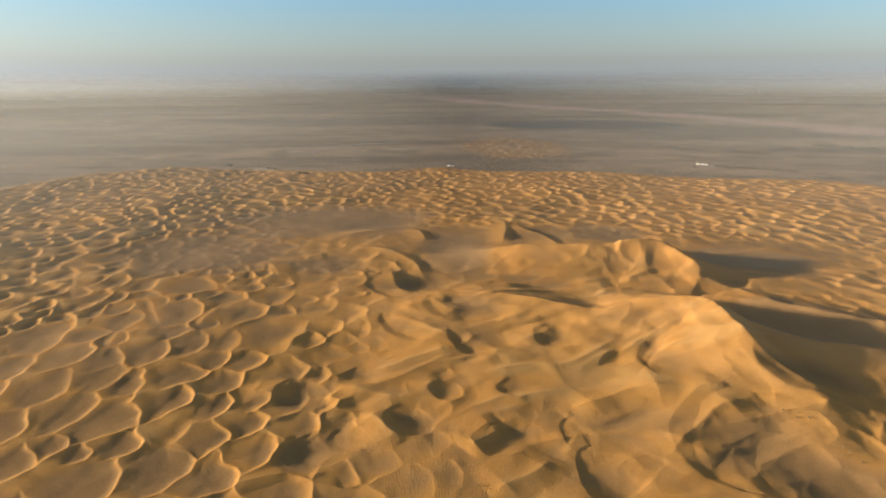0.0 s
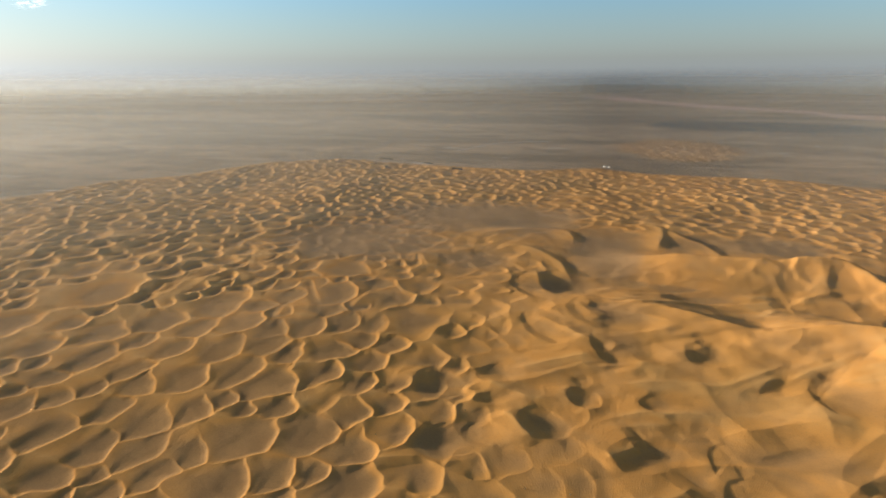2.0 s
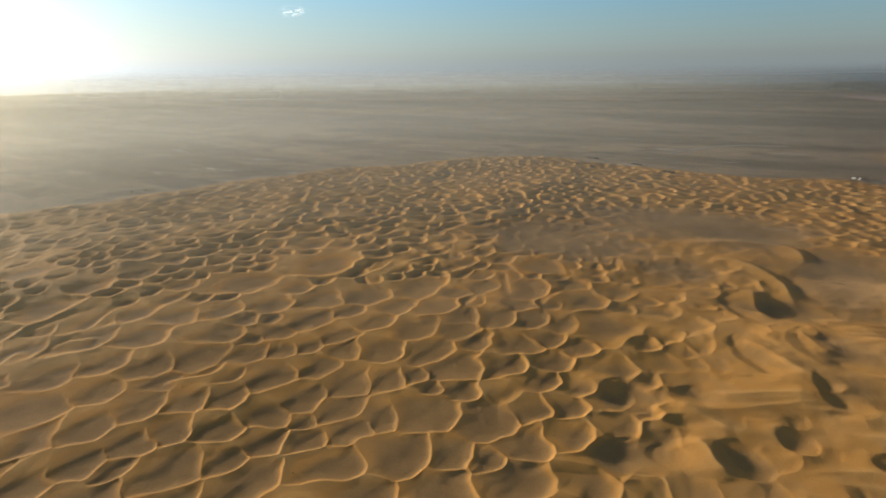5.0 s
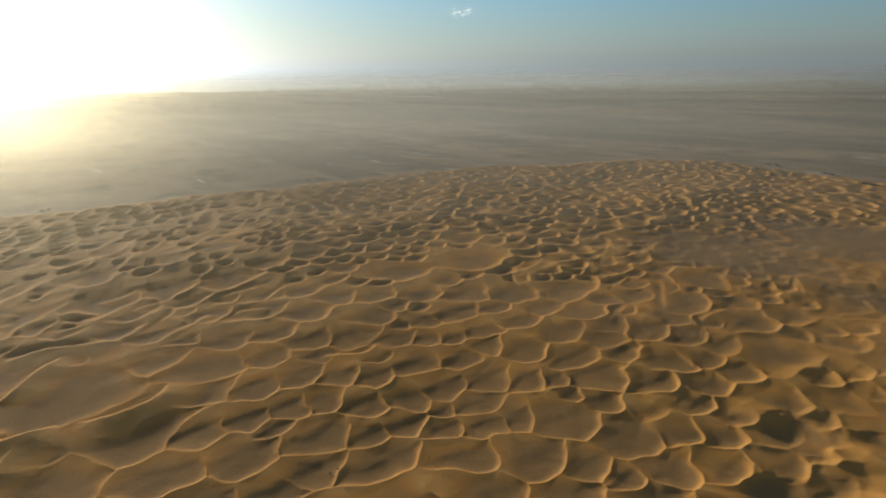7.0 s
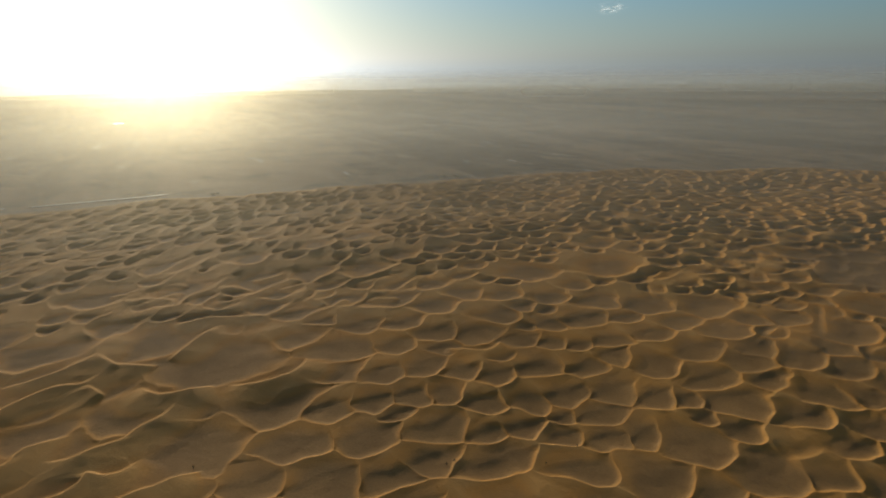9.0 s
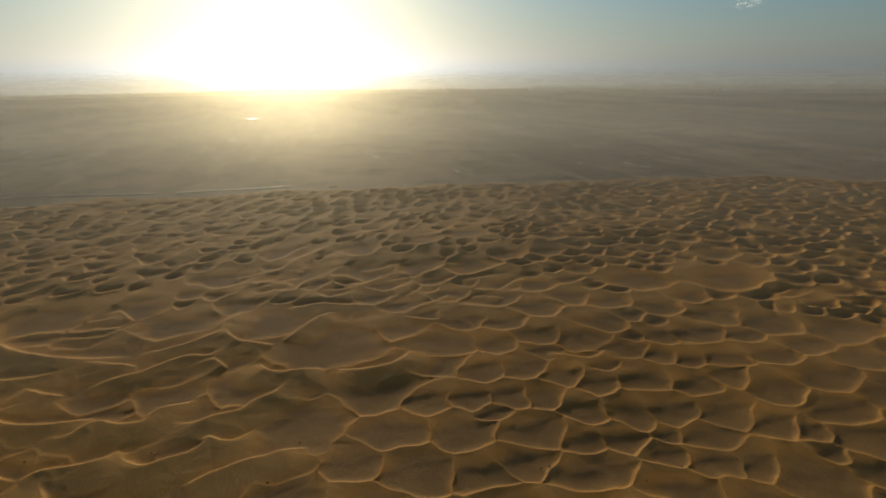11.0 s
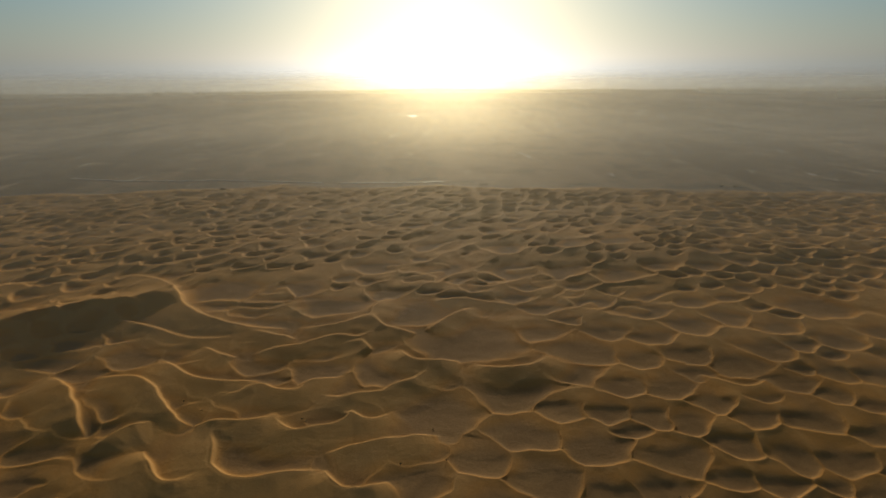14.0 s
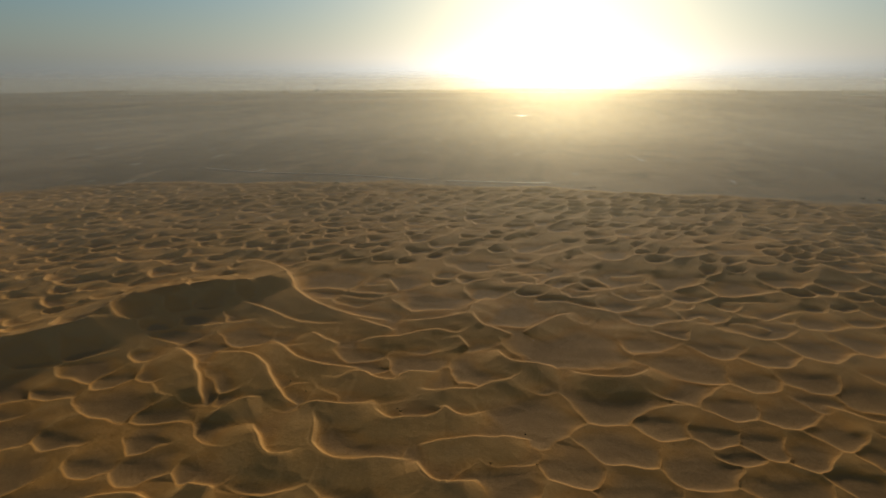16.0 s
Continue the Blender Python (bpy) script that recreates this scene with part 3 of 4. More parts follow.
def bowl_depth(x, y):
    """Depth of the placed hollows, steepest under the rim towards the sun, how near they are, and the drift that climbs to that rim."""
    deep, cover, mound = np.zeros_like(x), np.zeros_like(x), np.zeros_like(x)
    wx = x + 3.0 * fractal(x, y, 19, 3, 141)
    wy = y + 3.0 * fractal(x, y, 19, 3, 157)
    for depth, across, along, turn, hx, hy in HOLLOWS:
        reach = 2.6 * max(across, along)
        near = np.flatnonzero((abs(x - hx) < reach) & (abs(y - hy) < reach))
        if not len(near):
            continue
        slant = turn + (24 if across < 13 else 0)       # the small ones open away from the wind
        c, s = math.cos(radians(slant)), math.sin(radians(slant))
        dx, dy = wx[near] - hx, wy[near] - hy
        u, v = (c * dx + s * dy) / across, (-s * dx + c * dy) / along
        w = np.clip(1 - v * v, 0, 1)
        start = u + np.sqrt(w)                    # 0 on the rim towards the sun
        wall = np.clip(start / 1.5, 0, 1)
        ramp = 1 - smooth(start, 1.3, 2.8)
        deep[near] = np.maximum(deep[near], (0.55 if across < 13 else 0.9) * depth * w * w * (1 - (1 - wall) ** 2) * ramp)
        cover[near] = np.maximum(cover[near], np.clip(2.2 - 1.4 * (u * u + v * v), 0, 1))
        if across < 13:
            climb = np.where(start < 0, smooth(start, -2.2, 0.0), np.clip(1 - start / 0.5, 0, 1))
            mound[near] = np.maximum(mound[near], 0.45 * depth * climb * np.clip(1 - (v / 2.2) ** 2, 0, 1))
    return deep, cover, mound


def fill_bowls():
    """Scatter bowls of uneven size over the rest of the dune field, none into another."""
    rng = np.random.default_rng(7)
    count = 34000
    turn = rng.uniform(-52, 150, count)
    reach = np.sqrt(rng.uniform(60 ** 2, 660 ** 2, count))
    x, y = -np.sin(np.radians(turn)) * reach, np.cos(np.radians(turn)) * reach
    far_patch = rng.random(count) < 0.03
    x, y = np.where(far_patch, 85 + rng.uniform(-85, 85, count), x), np.where(far_patch, 720 + rng.uniform(-130, 130, count), y)
    size = (4.9 + 0.7 * smooth(turn, 24, 40) + 0.6 * smooth(turn, 62, 80)) * (0.72 + 0.6 * rng.random(count) ** 1.5)
    placed = np.array(BOWLS)
    have, n = np.zeros((count + len(placed), 3)), 0
    for k, one in enumerate(np.concatenate([placed, np.stack([size, x, y], 1)])):
        apart = np.hypot(have[:n, 1] - one[1], 0.9 * (have[:n, 2] - one[2]))
        if np.all(apart > (0.55 if k < len(placed) else 0.86) * (have[:n, 0] + one[0])):
            have[n] = one
            n += 1
    return have[:n]


def bowl_net(x, y, deep, soft, steep, back):
    """Height of the net of crests where the bowls meet: gently scooped floors, a thin steep lip towards the sun and a long
    gentle lee. deep: how far the bowls are scooped out between pointed dunes; soft: how broad their lips are;
    steep: how steeply the lee falls; back: how far they are flat-floored under blade-like crests."""
    first, second = np.full(x.shape, 2.6), np.full(x.shape, 2.6)
    facing = np.zeros_like(x)
    tile = 16.0
    column, row = np.floor(x / tile).astype(int), np.floor(y / tile).astype(int)
    key = column * 4096 + row
    order = np.argsort(key, kind="stable")
    ordered = key[order]
    for size, bx, by in ALL_BOWLS:
        rows = math.floor((by - 3.2 * size) / tile), math.floor((by + 3.2 * size) / tile)
        near = [order[np.searchsorted(ordered, c * 4096 + rows[0]):np.searchsorted(ordered, c * 4096 + rows[1], "right")]
                for c in range(math.floor((bx - 5 * size) / tile), math.floor((bx + 2.1 * size) / tile) + 1)]
        near = np.concatenate(near)
        if not len(near):
            continue
        skew = 0.55 * float(smooth(math.degrees(math.atan2(-bx, by)), 58, 76) * smooth(math.hypot(bx, by), 190, 260))
        dx, dy = x[near] - bx, y[near] - by
        ox = dx - 0.3 * size                 # the lowest spot lies off the middle, towards the steep rim
        far = (np.hypot(ox + skew * dy, 0.9 * dy) + 0.50 * ox) / size
        one, two = first[near], second[near]
        own = far < one
        second[near] = np.where(own, one, np.minimum(two, far))
        first[near] = np.where(own, far, one)
        facing[near[own]] = smooth(dx[own] / size, -0.9, 0.8)
    gap, w = np.clip(second - first, 0, 3), np.minimum(first, 1.3)
    across = smooth(np.abs(2 * facing - 1), 0.1, 0.8)        # crests that lie across the sun's way are the highest
    lip = facing * np.exp(-gap / (0.20 + 0.44 * soft - 0.05 * back)) + (1 - facing) * np.exp(-gap / (1.9 - 0.65 * steep))
    deep = deep * (1 - 0.85 * back)
    return (0.24 + 0.22 * deep - 0.08 * back) * np.sqrt(w * w + 0.03) + (0.08 + 0.08 * deep) * w * w + (0.28 + 0.16 * across) * (1.22 - 0.22 * soft + 0.45 * back) * lip


ALL_BOWLS = fill_bowls()
WASH = [(-20, 2700), (120, 2180), (283, 1804), (456, 1524), (549, 1280), (620, 1060), (670, 900)]
# gravel floors laid bare between the dunes: place, half sizes, share
BARE = [(4, 266, 18, 44, 0.25), (84, 304, 24, 20, 0.2), (143, 256, 30, 16, 0.3), (-75, 335, 75, 48, 0.2),
        (-52, 246, 16, 18, 0.15), (-40, 320, 22, 18, 0.15), (-112, 270, 50, 40, 0.25)]
QUIET = [(48, 175, 62, 85, 0.2), (-16, 160, 20, 24, 0.3), (22, 104, 56, 24, 0.35), (-62, 332, 66, 46, 0.12), (-112, 270, 56, 42, 0.28), (20, 285, 70, 40, 0.2), (150, 265, 60, 28, 0.2)]   # smooth stretches: place, half sizes, what relief stays


def ground_shape(x, y):
    """Height, sand cover and relief (0 in the hollows, 1 on the crests) of the ground."""
    reach = np.hypot(x, y)
    azimuth = np.degrees(np.arctan2(-x, y))
    rim = np.interp(azimuth, RIM_AZIMUTH, RIM_REACH) + 25 * fractal(x, y, 60, 3, 5)
    field = 1 - smooth(reach, rim - 14, rim + 6)
    # small dunes: a net of crests round scattered hollows, taller and more pointed far out
    deep, soft = smooth(reach + 50 * smooth(azimuth, 24, 40), 210, 330), 1 - smooth(azimuth, 4, 28)
    steep = smooth(azimuth, -4, 20) * (1 - smooth(azimuth, 34, 50)) * (1 - deep)
    back = smooth(azimuth, 55, 75) * deep
    net = bowl_net(x + 3.4 * fractal(x, y, 17, 3, 41) + 1.1 * fractal(x, y, 6, 2, 43), y + 3.4 * fractal(x, y, 17, 3, 57) + 1.1 * fractal(x, y, 6, 2, 59), deep, soft, steep, back) * (1 + 0.05 * steep)
    net *= (0.50 + (0.18 - 0.20 * soft + 0.16 * smooth(azimuth, 58, 78)) * deep) * (0.72 + 0.5 * value_noise(x / 24, y / 24, 71)) * (0.8 + 0.4 * value_noise(x / 7, y / 7, 73))
    for qx, qy, across, along, stay in QUIET:
        net *= stay + (1 - stay) * smooth(np.hypot((x - qx) / across, (y - qy) / along), 0.5, 1.2)
    net_far = 1.6 * net
    lift, cover = dune_lift(x, y)
    deep, bowls, mound = bowl_depth(x, y)
    net *= 1.75 * (1 - np.maximum(0.35 * cover, 0.6 * bowls))
    swell = 1.6 * fractal(x, y, 90, 2, 77)
    great = great_lift(x, y)
    h = np.cbrt(lift ** 3 + net ** 3)
    # on the great dunes low ribs run with the wind
    along, over = 0.93 * x + 0.37 * y, 0.93 * y - 0.37 * x
    rib = 1 - np.abs(fractal(along / 3.2 + 0.25 * over, over + 4 * fractal(x, y, 40, 2, 401), 13, 3, 411))
    h = h + 2.6 * (1 - smooth(np.hypot((x - 48) / 70, (y - 178) / 95), 0.6, 1.05)) * np.maximum(rib - 0.55, 0) ** 1.3 * (1 - 0.7 * cover)
    drift = 0.16 * (0.5 - np.abs(fractal(x, y, 9, 3, 171))) + 0.4 * fractal(x, y, 27, 2, 181)
    far_relief = 0.5 * fractal(x, y, 35, 4, 131) * smooth(reach, 300, 900)
    z = smooth(reach, 6, 75) * field * (great + h + mound - deep + swell + drift) + far_relief * (1 - field)
    z += 30 * smooth(reach, 2500, 4000) * np.maximum(0, fractal(x, y, 900, 4, 201)) ** 1.5
    # on the plain: a far patch of small dunes, a long pale wash and a dark gravel flat
    patch = 1 - smooth(np.hypot((x - 85) / 80, (y - 720) / 125) + 0.25 * fractal(x, y, 40, 3, 301), 0.7, 1.0)
    z += patch * net_far
    field = np.maximum(field, 0.45 * patch)
    wash = from_crest(x, y, WASH, 95, 95)[2] + 0.6 * fractal(x, y, 150, 4, 311)
    wash = (1 - smooth(wash, 0.3, 1.0)) * (1 - field)
    flat = np.hypot((x - 260) / 200, (y - 1080) / 110) + 0.3 * fractal(x, y, 120, 4, 321)
    flat = (1 - smooth(flat, 0.75, 1.05)) * (1 - wash)
    sand = np.copy(field)
    for bx, by, across, along, share in BARE:
        bare = np.hypot((x - bx) / across, (y - by) / along) + 0.35 * fractal(x, y, 18, 3, 331)
        sand *= 1 - share * (1 - smooth(bare, 0.7, 1.05))
    # colour tone by height: sunlit crests lifted, more so sunward, hollows painted as shade
    lifted = np.minimum(h + great + (1 - smooth(azimuth, 8, 30)) * (0.4 - 0.2 * smooth(reach, 290, 350)), 0.66)
    return z, sand, wash, flat, np.clip(np.maximum(h * (1 + 0.25 * smooth(azimuth, 36, 52) + 0.3 * back), lifted), 0, 1) * np.clip(1 - deep / 1.5, 0, 1)


def build_ground():
    turns = np.radians(np.concatenate([np.arange(-46, 146, 0.125), np.arange(146, 314, 2.0)]))
    reach = [0.0] + [3 + 2.5 * k for k in range(32)]
    while reach[-1] < 4100:
        r = reach[-1]
        reach.append(min(r + (min(max(r * r * 2.4e-5, 0.28), 1.5) if r < 620 else 3.0 if r < 890 else 0.025 * r), 4100))
    rows, cols = len(reach), len(turns)
    r, a = np.meshgrid(reach, turns, indexing="ij")
    turn = np.degrees(a)      # the plain runs out further away from the sun
    r = np.where(r > 2500, 2500 + (r - 2500) * (1 + smooth(turn, -46, -40) * (1 - smooth(turn, 45, 75))), r)
    x, y = (-np.sin(a) * r).ravel(), (np.cos(a) * r).ravel()
    z, sand, wash, flat, relief = ground_shape(x, y)
    co = np.stack([x, y, z], 1).astype(np.float32)
    i, j = np.meshgrid(np.arange(rows - 1), np.arange(cols), indexing="ij")
    k = (j + 1) % cols
    quads = np.stack([i * cols + j, i * cols + k, (i + 1) * cols + k, (i + 1) * cols + j], -1).reshape(-1, 4)[:, ::-1]
    mesh = bpy.data.meshes.new("ground")
    mesh.vertices.add(len(co))
    mesh.vertices.foreach_set("co", co.ravel())
    mesh.loops.add(quads.size)
    mesh.loops.foreach_set("vertex_index", quads.ravel().astype(np.int32))
    mesh.polygons.add(len(quads))
    mesh.polygons.foreach_set("loop_start", np.arange(0, quads.size, 4, dtype=np.int32))
    mesh.polygons.foreach_set("loop_total", np.full(len(quads), 4, dtype=np.int32))
    mesh.polygons.foreach_set("use_smooth", np.ones(len(quads), dtype=bool))
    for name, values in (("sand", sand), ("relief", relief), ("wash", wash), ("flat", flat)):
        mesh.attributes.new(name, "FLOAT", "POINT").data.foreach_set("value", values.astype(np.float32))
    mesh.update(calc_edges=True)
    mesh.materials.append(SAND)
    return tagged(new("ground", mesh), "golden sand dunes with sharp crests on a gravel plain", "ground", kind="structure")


build_ground()


def build_haze(reach, top, foot, density):
    """A thin veil of dust that stands in a ring over the far plain."""
    turns = np.radians(np.arange(0, 360, 3.0))
    bm = bmesh.new()
    rings = [[bm.verts.new((-math.sin(a) * reach, math.cos(a) * reach, z)) for a in turns] for z in (-3.0, 0.5 * top, top)]
    for low, high in zip(rings, rings[1:]):
        for k in range(len(turns)):
            m = (k + 1) % len(turns)
            face = bm.faces.new((high[k], high[m], low[m], low[k]))
            face.smooth = True
    mesh = bpy.data.meshes.new("dust_backdrop")
    bm.to_mesh(mesh)
    bm.free()
    mesh.materials.append(DUST)
    ob = tagged(new("dust_backdrop", mesh), "thin pale airborne dust hanging over the far plain", "backdrop", kind="structure")
    ob["density"], ob["top"], ob["foot"] = density, top, foot
    return ob


for reach, top, foot, density in ((170, 50, 14.0, 0.05), (240, 56, 16.0, 0.075), (310, 60, 14.0, 0.10), (400, 68, 15.0, 0.13), (500, 70, 17.0, 0.14), (590, 72, 20.0, 0.18), (720, 72, 22.0, 0.22), (950, 72, 22.0, 0.22),
                                  (1400, 70, 20.0, 0.26), (2100, 100, 16.0, 0.38), (3000, 125, 10.0, 0.42), (3950, 150, 2.0, 0.50)):
    build_haze(reach, top, foot, density)


# ---- things on the plain and in the dunes ----
def ground_heights(spots):
    x, y = np.array([p[0] for p in spots], float), np.array([p[1] for p in spots], float)
    return [float(z) for z in ground_shape(x, y)[0]]


def plain_material(name, low, high, scale, rough=0.85, bump=0.3):
    """A dull surface of two tones with grain and relief."""
    n = Nodes(name)
    at = n.add("ShaderNodeTexCoord").outputs["Object"]
    own = n.add("ShaderNodeObjectInfo").outputs["Random"]
    tone = n.math("ADD", n.span(n.noise(at, scale, 4), 0.3, 0.7, 0.0, 0.7), n.math("MULTIPLY", own, 0.3))
    grain = n.noise(at, scale * 6, 4)
    relief = n.add("ShaderNodeBump", {"Strength": bump, "Distance": 0.03, "Height": grain}).outputs["Normal"]
    shade = n.add("ShaderNodeBsdfPrincipled", {"Base Color": n.mix(tone, low, high), "Roughness": rough, "Normal": relief})
    return n.done(shade.outputs[0])


LEAF = plain_material("dry_leaf", (0.055, 0.065, 0.030), (0.11, 0.11, 0.055), 3.0)
BARK = plain_material("grey_bark", (0.13, 0.10, 0.07), (0.22, 0.17, 0.12), 5.0)
CANVAS = plain_material("white_canvas", (0.34, 0.32, 0.29), (0.42, 0.40, 0.36), 1.5)
POLE = plain_material("tent_pole", (0.20, 0.15, 0.10), (0.30, 0.23, 0.16), 8.0)
TRACK = plain_material("pale_track", (0.40, 0.32, 0.23), (0.74, 0.62, 0.48), 0.15, 0.72)


def part(name, bm, material, parent, label=""):
    mesh = bpy.data.meshes.new(name)
    bm.to_mesh(mesh)
    bm.free()
    mesh.materials.append(material)
    ob = new(name, mesh)
    ob.parent = parent
    return tagged(ob, label)


def limb(bm, a, b, thick, thin, sides=5):
    """A tapered branch from a to b."""
    a, b = Vector(a), Vector(b)
    turn = (b - a).to_track_quat("Z", "Y").to_matrix()
    rings = []
    for at, size in ((a, thick), (b, thin)):
        rings.append([bm.verts.new(at + turn @ Vector((size * math.cos(k * 2 * math.pi / sides), size * math.sin(k * 2 * math.pi / sides), 0)))
                      for k in range(sides)])
    for k in range(sides):
        m = (k + 1) % sides
        bm.faces.new((rings[0][k], rings[0][m], rings[1][m], rings[1][k]))
    bm.faces.new(rings[1])
    bm.faces.new(rings[0][::-1])


def leaves(bm, centre, size, count, rng):
    """A loose clump of small folded leaves."""
    for _ in range(count):
        way = Vector((rng.gauss(0, 1), rng.gauss(0, 1), rng.gauss(0, 0.8)))
        at = Vector(centre) + way.normalized() * size * rng.random() ** 0.4
        turn = Euler((rng.uniform(-1.2, 1.2), rng.uniform(-1.2, 1.2), rng.uniform(0, 6.3))).to_matrix()
        w, l = size * rng.uniform(0.10, 0.18), size * rng.uniform(0.25, 0.45)
        a, b, c, d = (bm.verts.new(at + turn @ Vector(p)) for p in ((0, -l, 0), (w, 0, 0.25 * w), (0, l, 0), (-w, 0, 0.25 * w)))
        bm.faces.new((a, b, c))
        bm.faces.new((a, c, d))


def make_shrub(seed, high, wide, clumps, each):
    """A low bush: several stems that fan out from the root, each with clumps of leaves."""
    rng = random.Random(seed)
    bush = new("desert_shrub")
    stems, crown = bmesh.new(), bmesh.new()
    for k in range(clumps):
        a = 6.283 * (k + rng.random()) / clumps
        out, up = wide * rng.uniform(0.2, 1.0), high * rng.uniform(0.45, 0.9)
        tip = (out * math.cos(a), out * math.sin(a), up)
        limb(stems, (0.05 * math.cos(a), 0.05 * math.sin(a), -0.1), tip, 0.05 * high, 0.015 * high)
        leaves(crown, tip, wide * rng.uniform(0.28, 0.45), each, rng)
    part("stems", stems, BARK, bush)
    part("foliage", crown, LEAF, bush)
    return tagged(bush, "low dark green desert shrub growing on bare sand", "shrub", "scattered desert shrubs")


def make_tree(seed):
    """A small thorn tree with a short trunk, forked limbs and an open flat crown."""
    rng = random.Random(seed)
    tree = new("thorn_tree")
    wood, crown = bmesh.new(), bmesh.new()
    limb(wood, (0, 0, -0.2), (0.1, 0.05, 1.6), 0.16, 0.11, 7)
    for k in range(6):
        a = 6.283 * (k + rng.random()) / 6
        tip = (1.5 * math.cos(a) * rng.uniform(0.5, 1.2), 1.5 * math.sin(a) * rng.uniform(0.5, 1.2), rng.uniform(2.6, 3.8))
        limb(wood, (0.1, 0.05, 1.5), tip, 0.09, 0.03)
        for _ in range(3):
            near = [c + rng.uniform(-0.7, 0.7) for c in tip]
            leaves(crown, near, rng.uniform(0.45, 0.8), 26, rng)
    part("trunk", wood, BARK, tree)
    part("crown", crown, LEAF, tree)
    return tagged(tree, "small dark green thorn tree in a row on the plain", "tree", "row of trees on the plain")


def make_tent(long, wide, high):
    """A ridge tent: canvas with sagging sides and open ends, two poles and a ridge bar."""
    tent = new("tent")
    cloth = bmesh.new()
    lines = []
    for k in range(7):
        t = k / 6
        sag = 0.12 * math.sin(math.pi * t)
        row = []
        for m in range(9):
            u = m / 8 * 2 - 1
            z = (high - sag) * (1 - abs(u)) ** 0.85
            row.append(cloth.verts.new(((t - 0.5) * long, u * wide / 2, max(z, 0.02))))
        lines.append(row)
    for a, b in zip(lines, lines[1:]):
        for m in range(8):
            cloth.faces.new((a[m], b[m], b[m + 1], a[m + 1]))
    solid = bmesh.ops.extrude_face_region(cloth, geom=list(cloth.faces))
    bmesh.ops.translate(cloth, vec=(0, 0, -0.04), verts=[v for v in solid["geom"] if isinstance(v, bmesh.types.BMVert)])
    part("canvas", cloth, CANVAS, tent)
    for side in (-1, 1):
        pole = bmesh.new()
        limb(pole, (side * (long / 2 - 0.1), 0, -0.1), (side * (long / 2 - 0.1), 0, high - 0.06), 0.05, 0.04, 6)
        part("pole", pole, POLE, tent)
    bar = bmesh.new()
    limb(bar, (-long / 2, 0, high - 0.09), (long / 2, 0, high - 0.09), 0.04, 0.04, 6)
    part("ridge_bar", bar, POLE, tent)
    return tagged(tent, "white canvas ridge tent beside dark brush on the plain", "tent", "tents at the rim of the dunes")


def plant(sources, spots, low=0.8, high=1.25, seed=5, turn=(0, 360)):
    """Stand copies of the things on the ground; the first of each source stays where its first spot is."""
    rng = random.Random(seed)
    used = set()
    for k, ((x, y), z) in enumerate(zip(spots, ground_heights(spots))):
        source = sources[k % len(sources)]
        m = pose(x, y, z, 0, 0, rng.uniform(*turn)) @ Matrix.Scale(rng.uniform(low, high), 4)
        if source.name in used:
            twin = copy_thing(source, m)
            twin.matrix_basis = m
        else:
            used.add(source.name)
            source.matrix_basis = m


def between(a, b, count, stray, seed):
    rng = random.Random(seed)
    return [(a[0] + (b[0] - a[0]) * (k + 0.5) / count + rng.uniform(-stray, stray),
             a[1] + (b[1] - a[1]) * (k + 0.5) / count + rng.uniform(-stray, stray)) for k in range(count)]


# tufts among the near dunes
tufts = [make_shrub(11, 0.7, 0.5, 7, 18), make_shrub(12, 0.55, 0.6, 6, 16), make_shrub(13, 0.9, 0.6, 8, 16)]
plant(tufts, [(85, 123), (84, 121.5), (86.5, 121), (88, 111), (87, 109), (89, 110), (78, 114), (-10, 100), (-1, 100), (7, 100.5), (-28, 125),
              (-129, -59), (-125, -33), (-124, -32), (-133, -65), (-107, -8), (-108, 2), (-120, -1), (-96, 50), (-96, 48), (-88, 77),
              (-86, 67), (-46, 110), (82, 124), (90, 107)], 0.4, 0.65)
# brush along the rim of the dune field
brush = [make_shrub(21, 1.5, 1.8, 10, 18), make_shrub(22, 1.2, 2.2, 10, 18), make_shrub(23, 1.9, 1.7, 11, 18)]
plant(brush, between((254, 552), (313, 513), 40, 1.8, 1) + between((325, 657), (358, 640), 16, 1.5, 2) + between((403, 698), (414, 690), 7, 1.5, 3)
      + between((-220, 570), (-202, 562), 7, 1.5, 4) + between((-165, 545), (-151, 539), 5, 1.5, 5) + between((-131, 515), (-117, 506), 6, 1.5, 6)
      + between((-212, 522), (-206, 522), 3, 1.0, 7) + between((-190, 503), (-184, 502), 3, 1.0, 8)
      + between((-433, 214), (-414, 236), 4, 4.0, 9) + between((-446, 34), (-446, 44), 2, 3.0, 10) + between((-426, -160), (-428, -155), 2, 1.5, 11)
      + [(9, 560), (12, 559), (236, 541), (232, 539)], 0.45, 1.1, 6)
trees = [make_tree(31), make_tree(32), make_tree(33)]
plant(trees, between((442, 699), (488, 652), 26, 2.5, 12), 0.8, 1.3, 7)
plain_tents = [make_tent(5.0, 3.4, 2.2)]
plant(plain_tents, [(246.5, 562), (249.5, 559.5), (252, 556), (255, 552.5), (5.5, 556), (9, 555)], 0.6, 0.75, 8, (-50, -35))


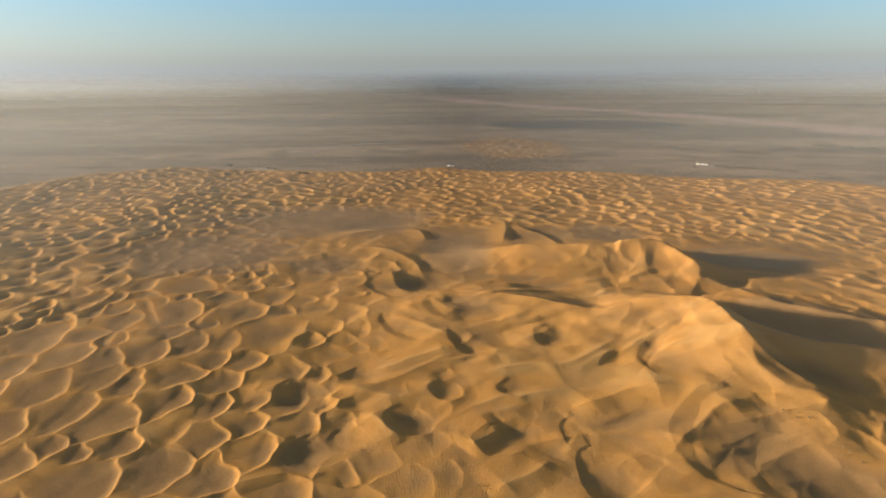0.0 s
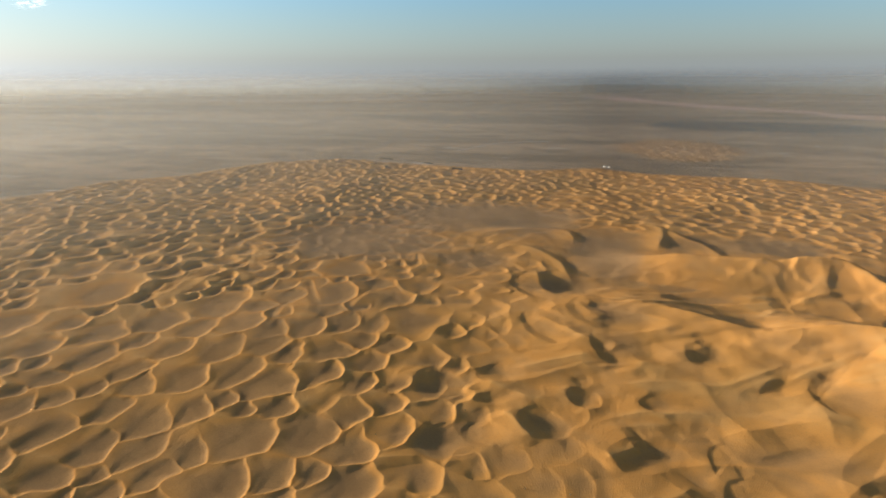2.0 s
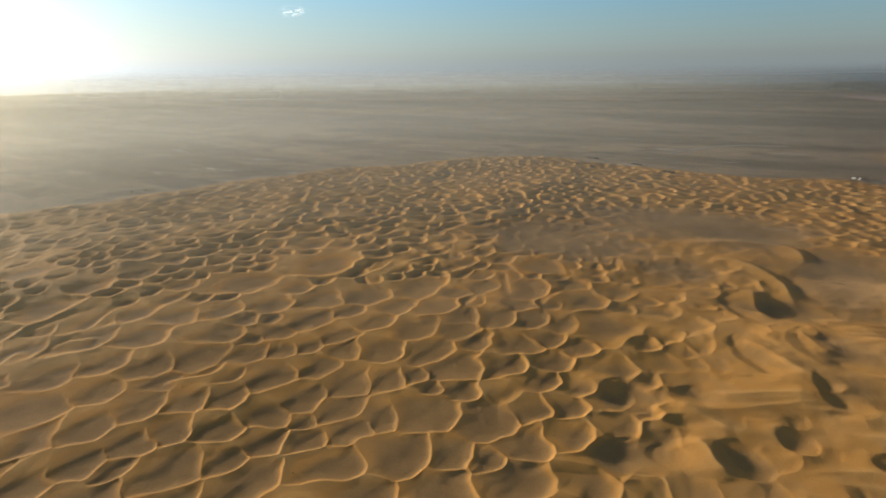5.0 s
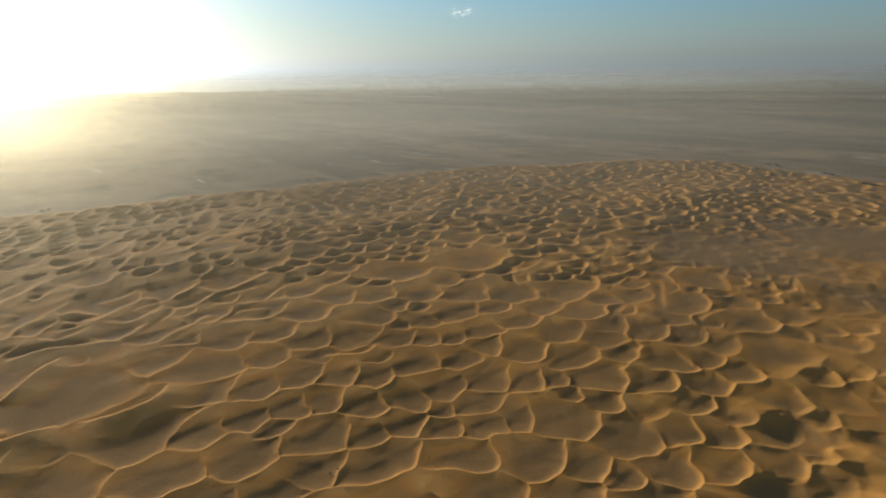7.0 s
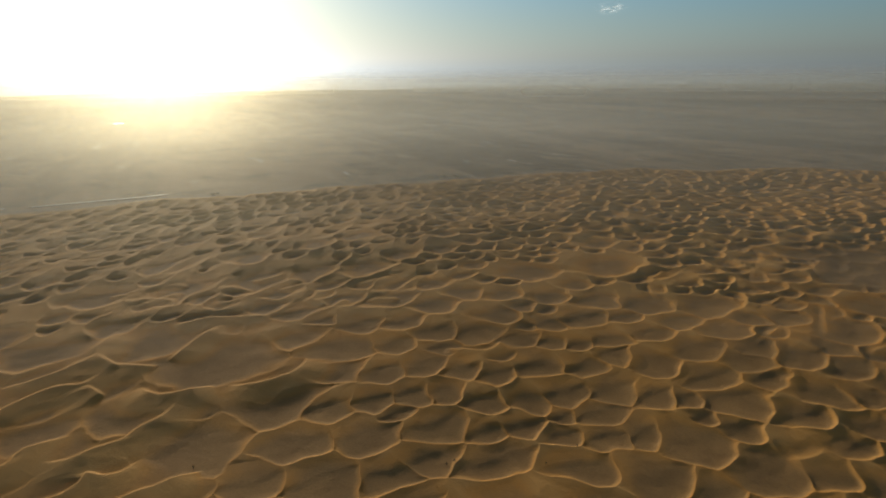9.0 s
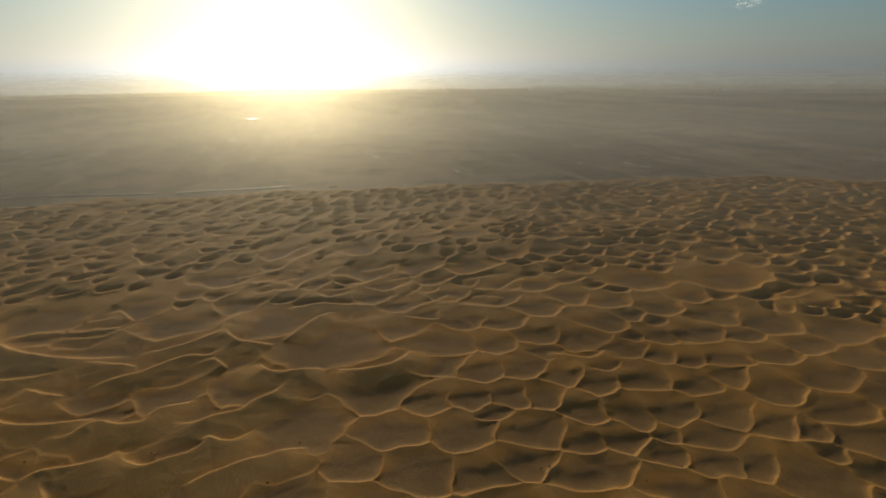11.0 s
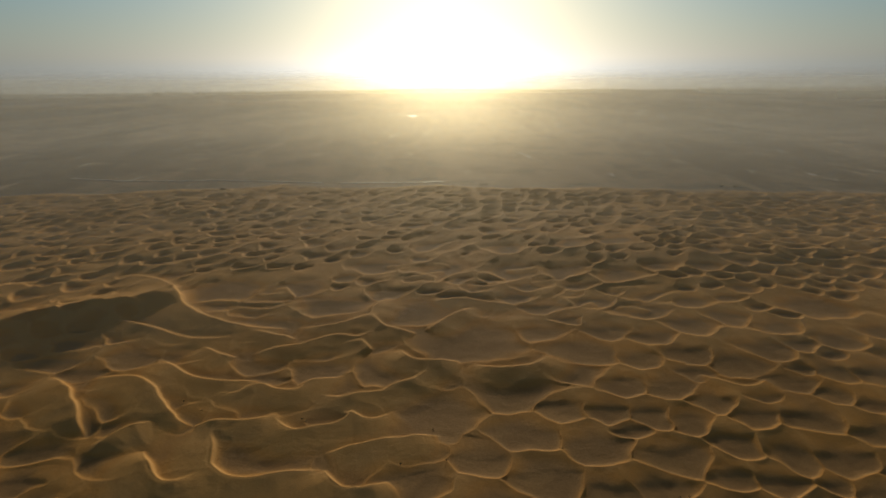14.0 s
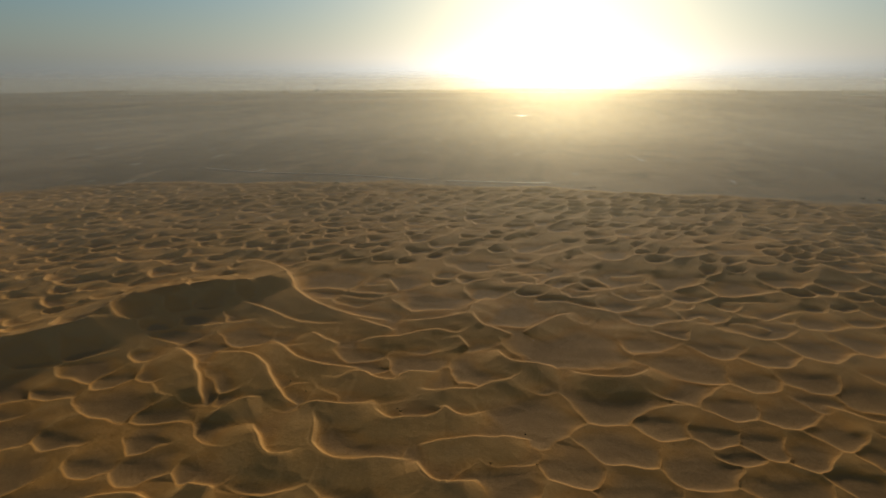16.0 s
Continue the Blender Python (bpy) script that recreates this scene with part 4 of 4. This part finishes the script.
def build_track(name, label, wide, line):
    """A pale strip of driven ground that follows the lie of the land."""
    line = rounded(line)
    bm = bmesh.new()
    rims = (-0.5, -0.25, 0, 0.25, 0.5)
    spots = []
    for k, (x, y) in enumerate(line):
        a, b = line[max(k - 1, 0)], line[min(k + 1, len(line) - 1)]
        dx, dy = b[0] - a[0], b[1] - a[1]
        l = math.hypot(dx, dy)
        spots += [(x - dy / l * wide * u, y + dx / l * wide * u) for u in rims]
    verts = [bm.verts.new((x, y, z + (0.35 if 0 < k % 5 < 4 else -0.3))) for k, ((x, y), z) in enumerate(zip(spots, ground_heights(spots)))]
    rows = [verts[k:k + 5] for k in range(0, len(verts), 5)]
    for a, b in zip(rows, rows[1:]):
        for m in range(4):
            bm.faces.new((a[m], a[m + 1], b[m + 1], b[m]))
    mesh = bpy.data.meshes.new(name)
    bm.to_mesh(mesh)
    bm.free()
    mesh.materials.append(TRACK)
    return tagged(new(name, mesh), label, "road", kind="structure")


build_track("road", "pale raised dirt road along the rim of the dunes", 5.0,
            [(-492, -307), (-480, -274), (-473, -235), (-476, -201), (-475, -159), (-463, -109), (-461, -90)])
build_track("road", "pale dirt road across the gravel plain", 5.0, [(-458, -75), (-460, -43), (-459, -13), (-463, 7)])
build_track("road", "pale vehicle track across the gravel plain", 4.5, [(-158, 640), (-148, 680), (-129, 738), (-100, 765), (-61, 776)])


def build_pond():
    """A shallow pan of still water with an uneven shore."""
    n = Nodes("still_water")
    at = n.add("ShaderNodeNewGeometry").outputs["Position"]
    ripple = n.add("ShaderNodeBump", {"Strength": 0.08, "Distance": 0.05, "Height": n.noise(at, 0.8, 3)}).outputs["Normal"]
    shade = n.add("ShaderNodeBsdfPrincipled", {"Base Color": (0.10, 0.09, 0.07, 1), "Roughness": 0.5, "IOR": 1.33, "Normal": ripple})
    water = n.done(shade.outputs[0])
    rng = random.Random(41)
    bm = bmesh.new()
    rim = [bm.verts.new((-1299 + math.cos(a) * 22 * rng.uniform(0.55, 1.3), -48 + math.sin(a) * 11 * rng.uniform(0.55, 1.3), 0))
           for a in [k * 0.1963 for k in range(32)]]
    top = max(ground_heights([v.co[:2] for v in rim])) + 0.1
    for v in rim:
        v.co.z = top
    bm.faces.new(rim)
    base = bmesh.ops.extrude_face_region(bm, geom=list(bm.faces))
    bmesh.ops.translate(bm, vec=(0, 0, -1.2), verts=[v for v in base["geom"] if isinstance(v, bmesh.types.BMVert)])
    mesh = bpy.data.meshes.new("water")
    bm.to_mesh(mesh)
    bm.free()
    mesh.materials.append(water)
    return tagged(new("water", mesh), "small bright pan of still water on the plain", "water", kind="structure")


build_pond()


def build_cloud():
    """A small wisp of cloud low in the sky, as a thin curved veil."""
    n = Nodes("cloud_wisp")
    at = n.add("ShaderNodeTexCoord").outputs["UV"]
    spot = n.add("ShaderNodeVectorMath", {0: at, 1: (0.5, 0.5, 0)}, operation="DISTANCE").outputs["Value"]
    puff = n.noise(at, 5.0, 5, 0.6, 0.5)
    cover = n.math("MULTIPLY", n.span(spot, 0.10, 0.48, 1.0, 0.0), n.span(puff, 0.40, 0.75, 0.0, 0.40))
    white = n.add("ShaderNodeAddShader", {0: n.add("ShaderNodeBsdfDiffuse", {"Color": (0.5, 0.5, 0.5, 1)}).outputs[0],
                                          1: n.add("ShaderNodeBsdfTranslucent", {"Color": (0.9, 0.9, 0.9, 1)}).outputs[0]})
    mat = n.done(n.add("ShaderNodeMixShader", {0: cover, 1: n.add("ShaderNodeBsdfTransparent").outputs[0], 2: white.outputs[0]}).outputs[0])
    bm = bmesh.new()
    uv = bm.loops.layers.uv.new("UVMap")
    grid = [[bm.verts.new((-math.sin(radians(a)) * 4700, math.cos(radians(a)) * 4700, z)) for a in np.linspace(46.6, 50.0, 9)]
            for z in np.linspace(490, 600, 4)]
    for i in range(3):
        for j in range(8):
            face = bm.faces.new((grid[i][j], grid[i][j + 1], grid[i + 1][j + 1], grid[i + 1][j]))
            for loop, (u, v) in zip(face.loops, ((j, i), (j + 1, i), (j + 1, i + 1), (j, i + 1))):
                loop[uv].uv = (u / 8, v / 3)
    mesh = bpy.data.meshes.new("cloud_backdrop")
    bm.to_mesh(mesh)
    bm.free()
    mesh.materials.append(mat)
    return tagged(new("cloud_backdrop", mesh), "small faint white wisp of cloud in the sky", "cloud", kind="structure")


build_cloud()
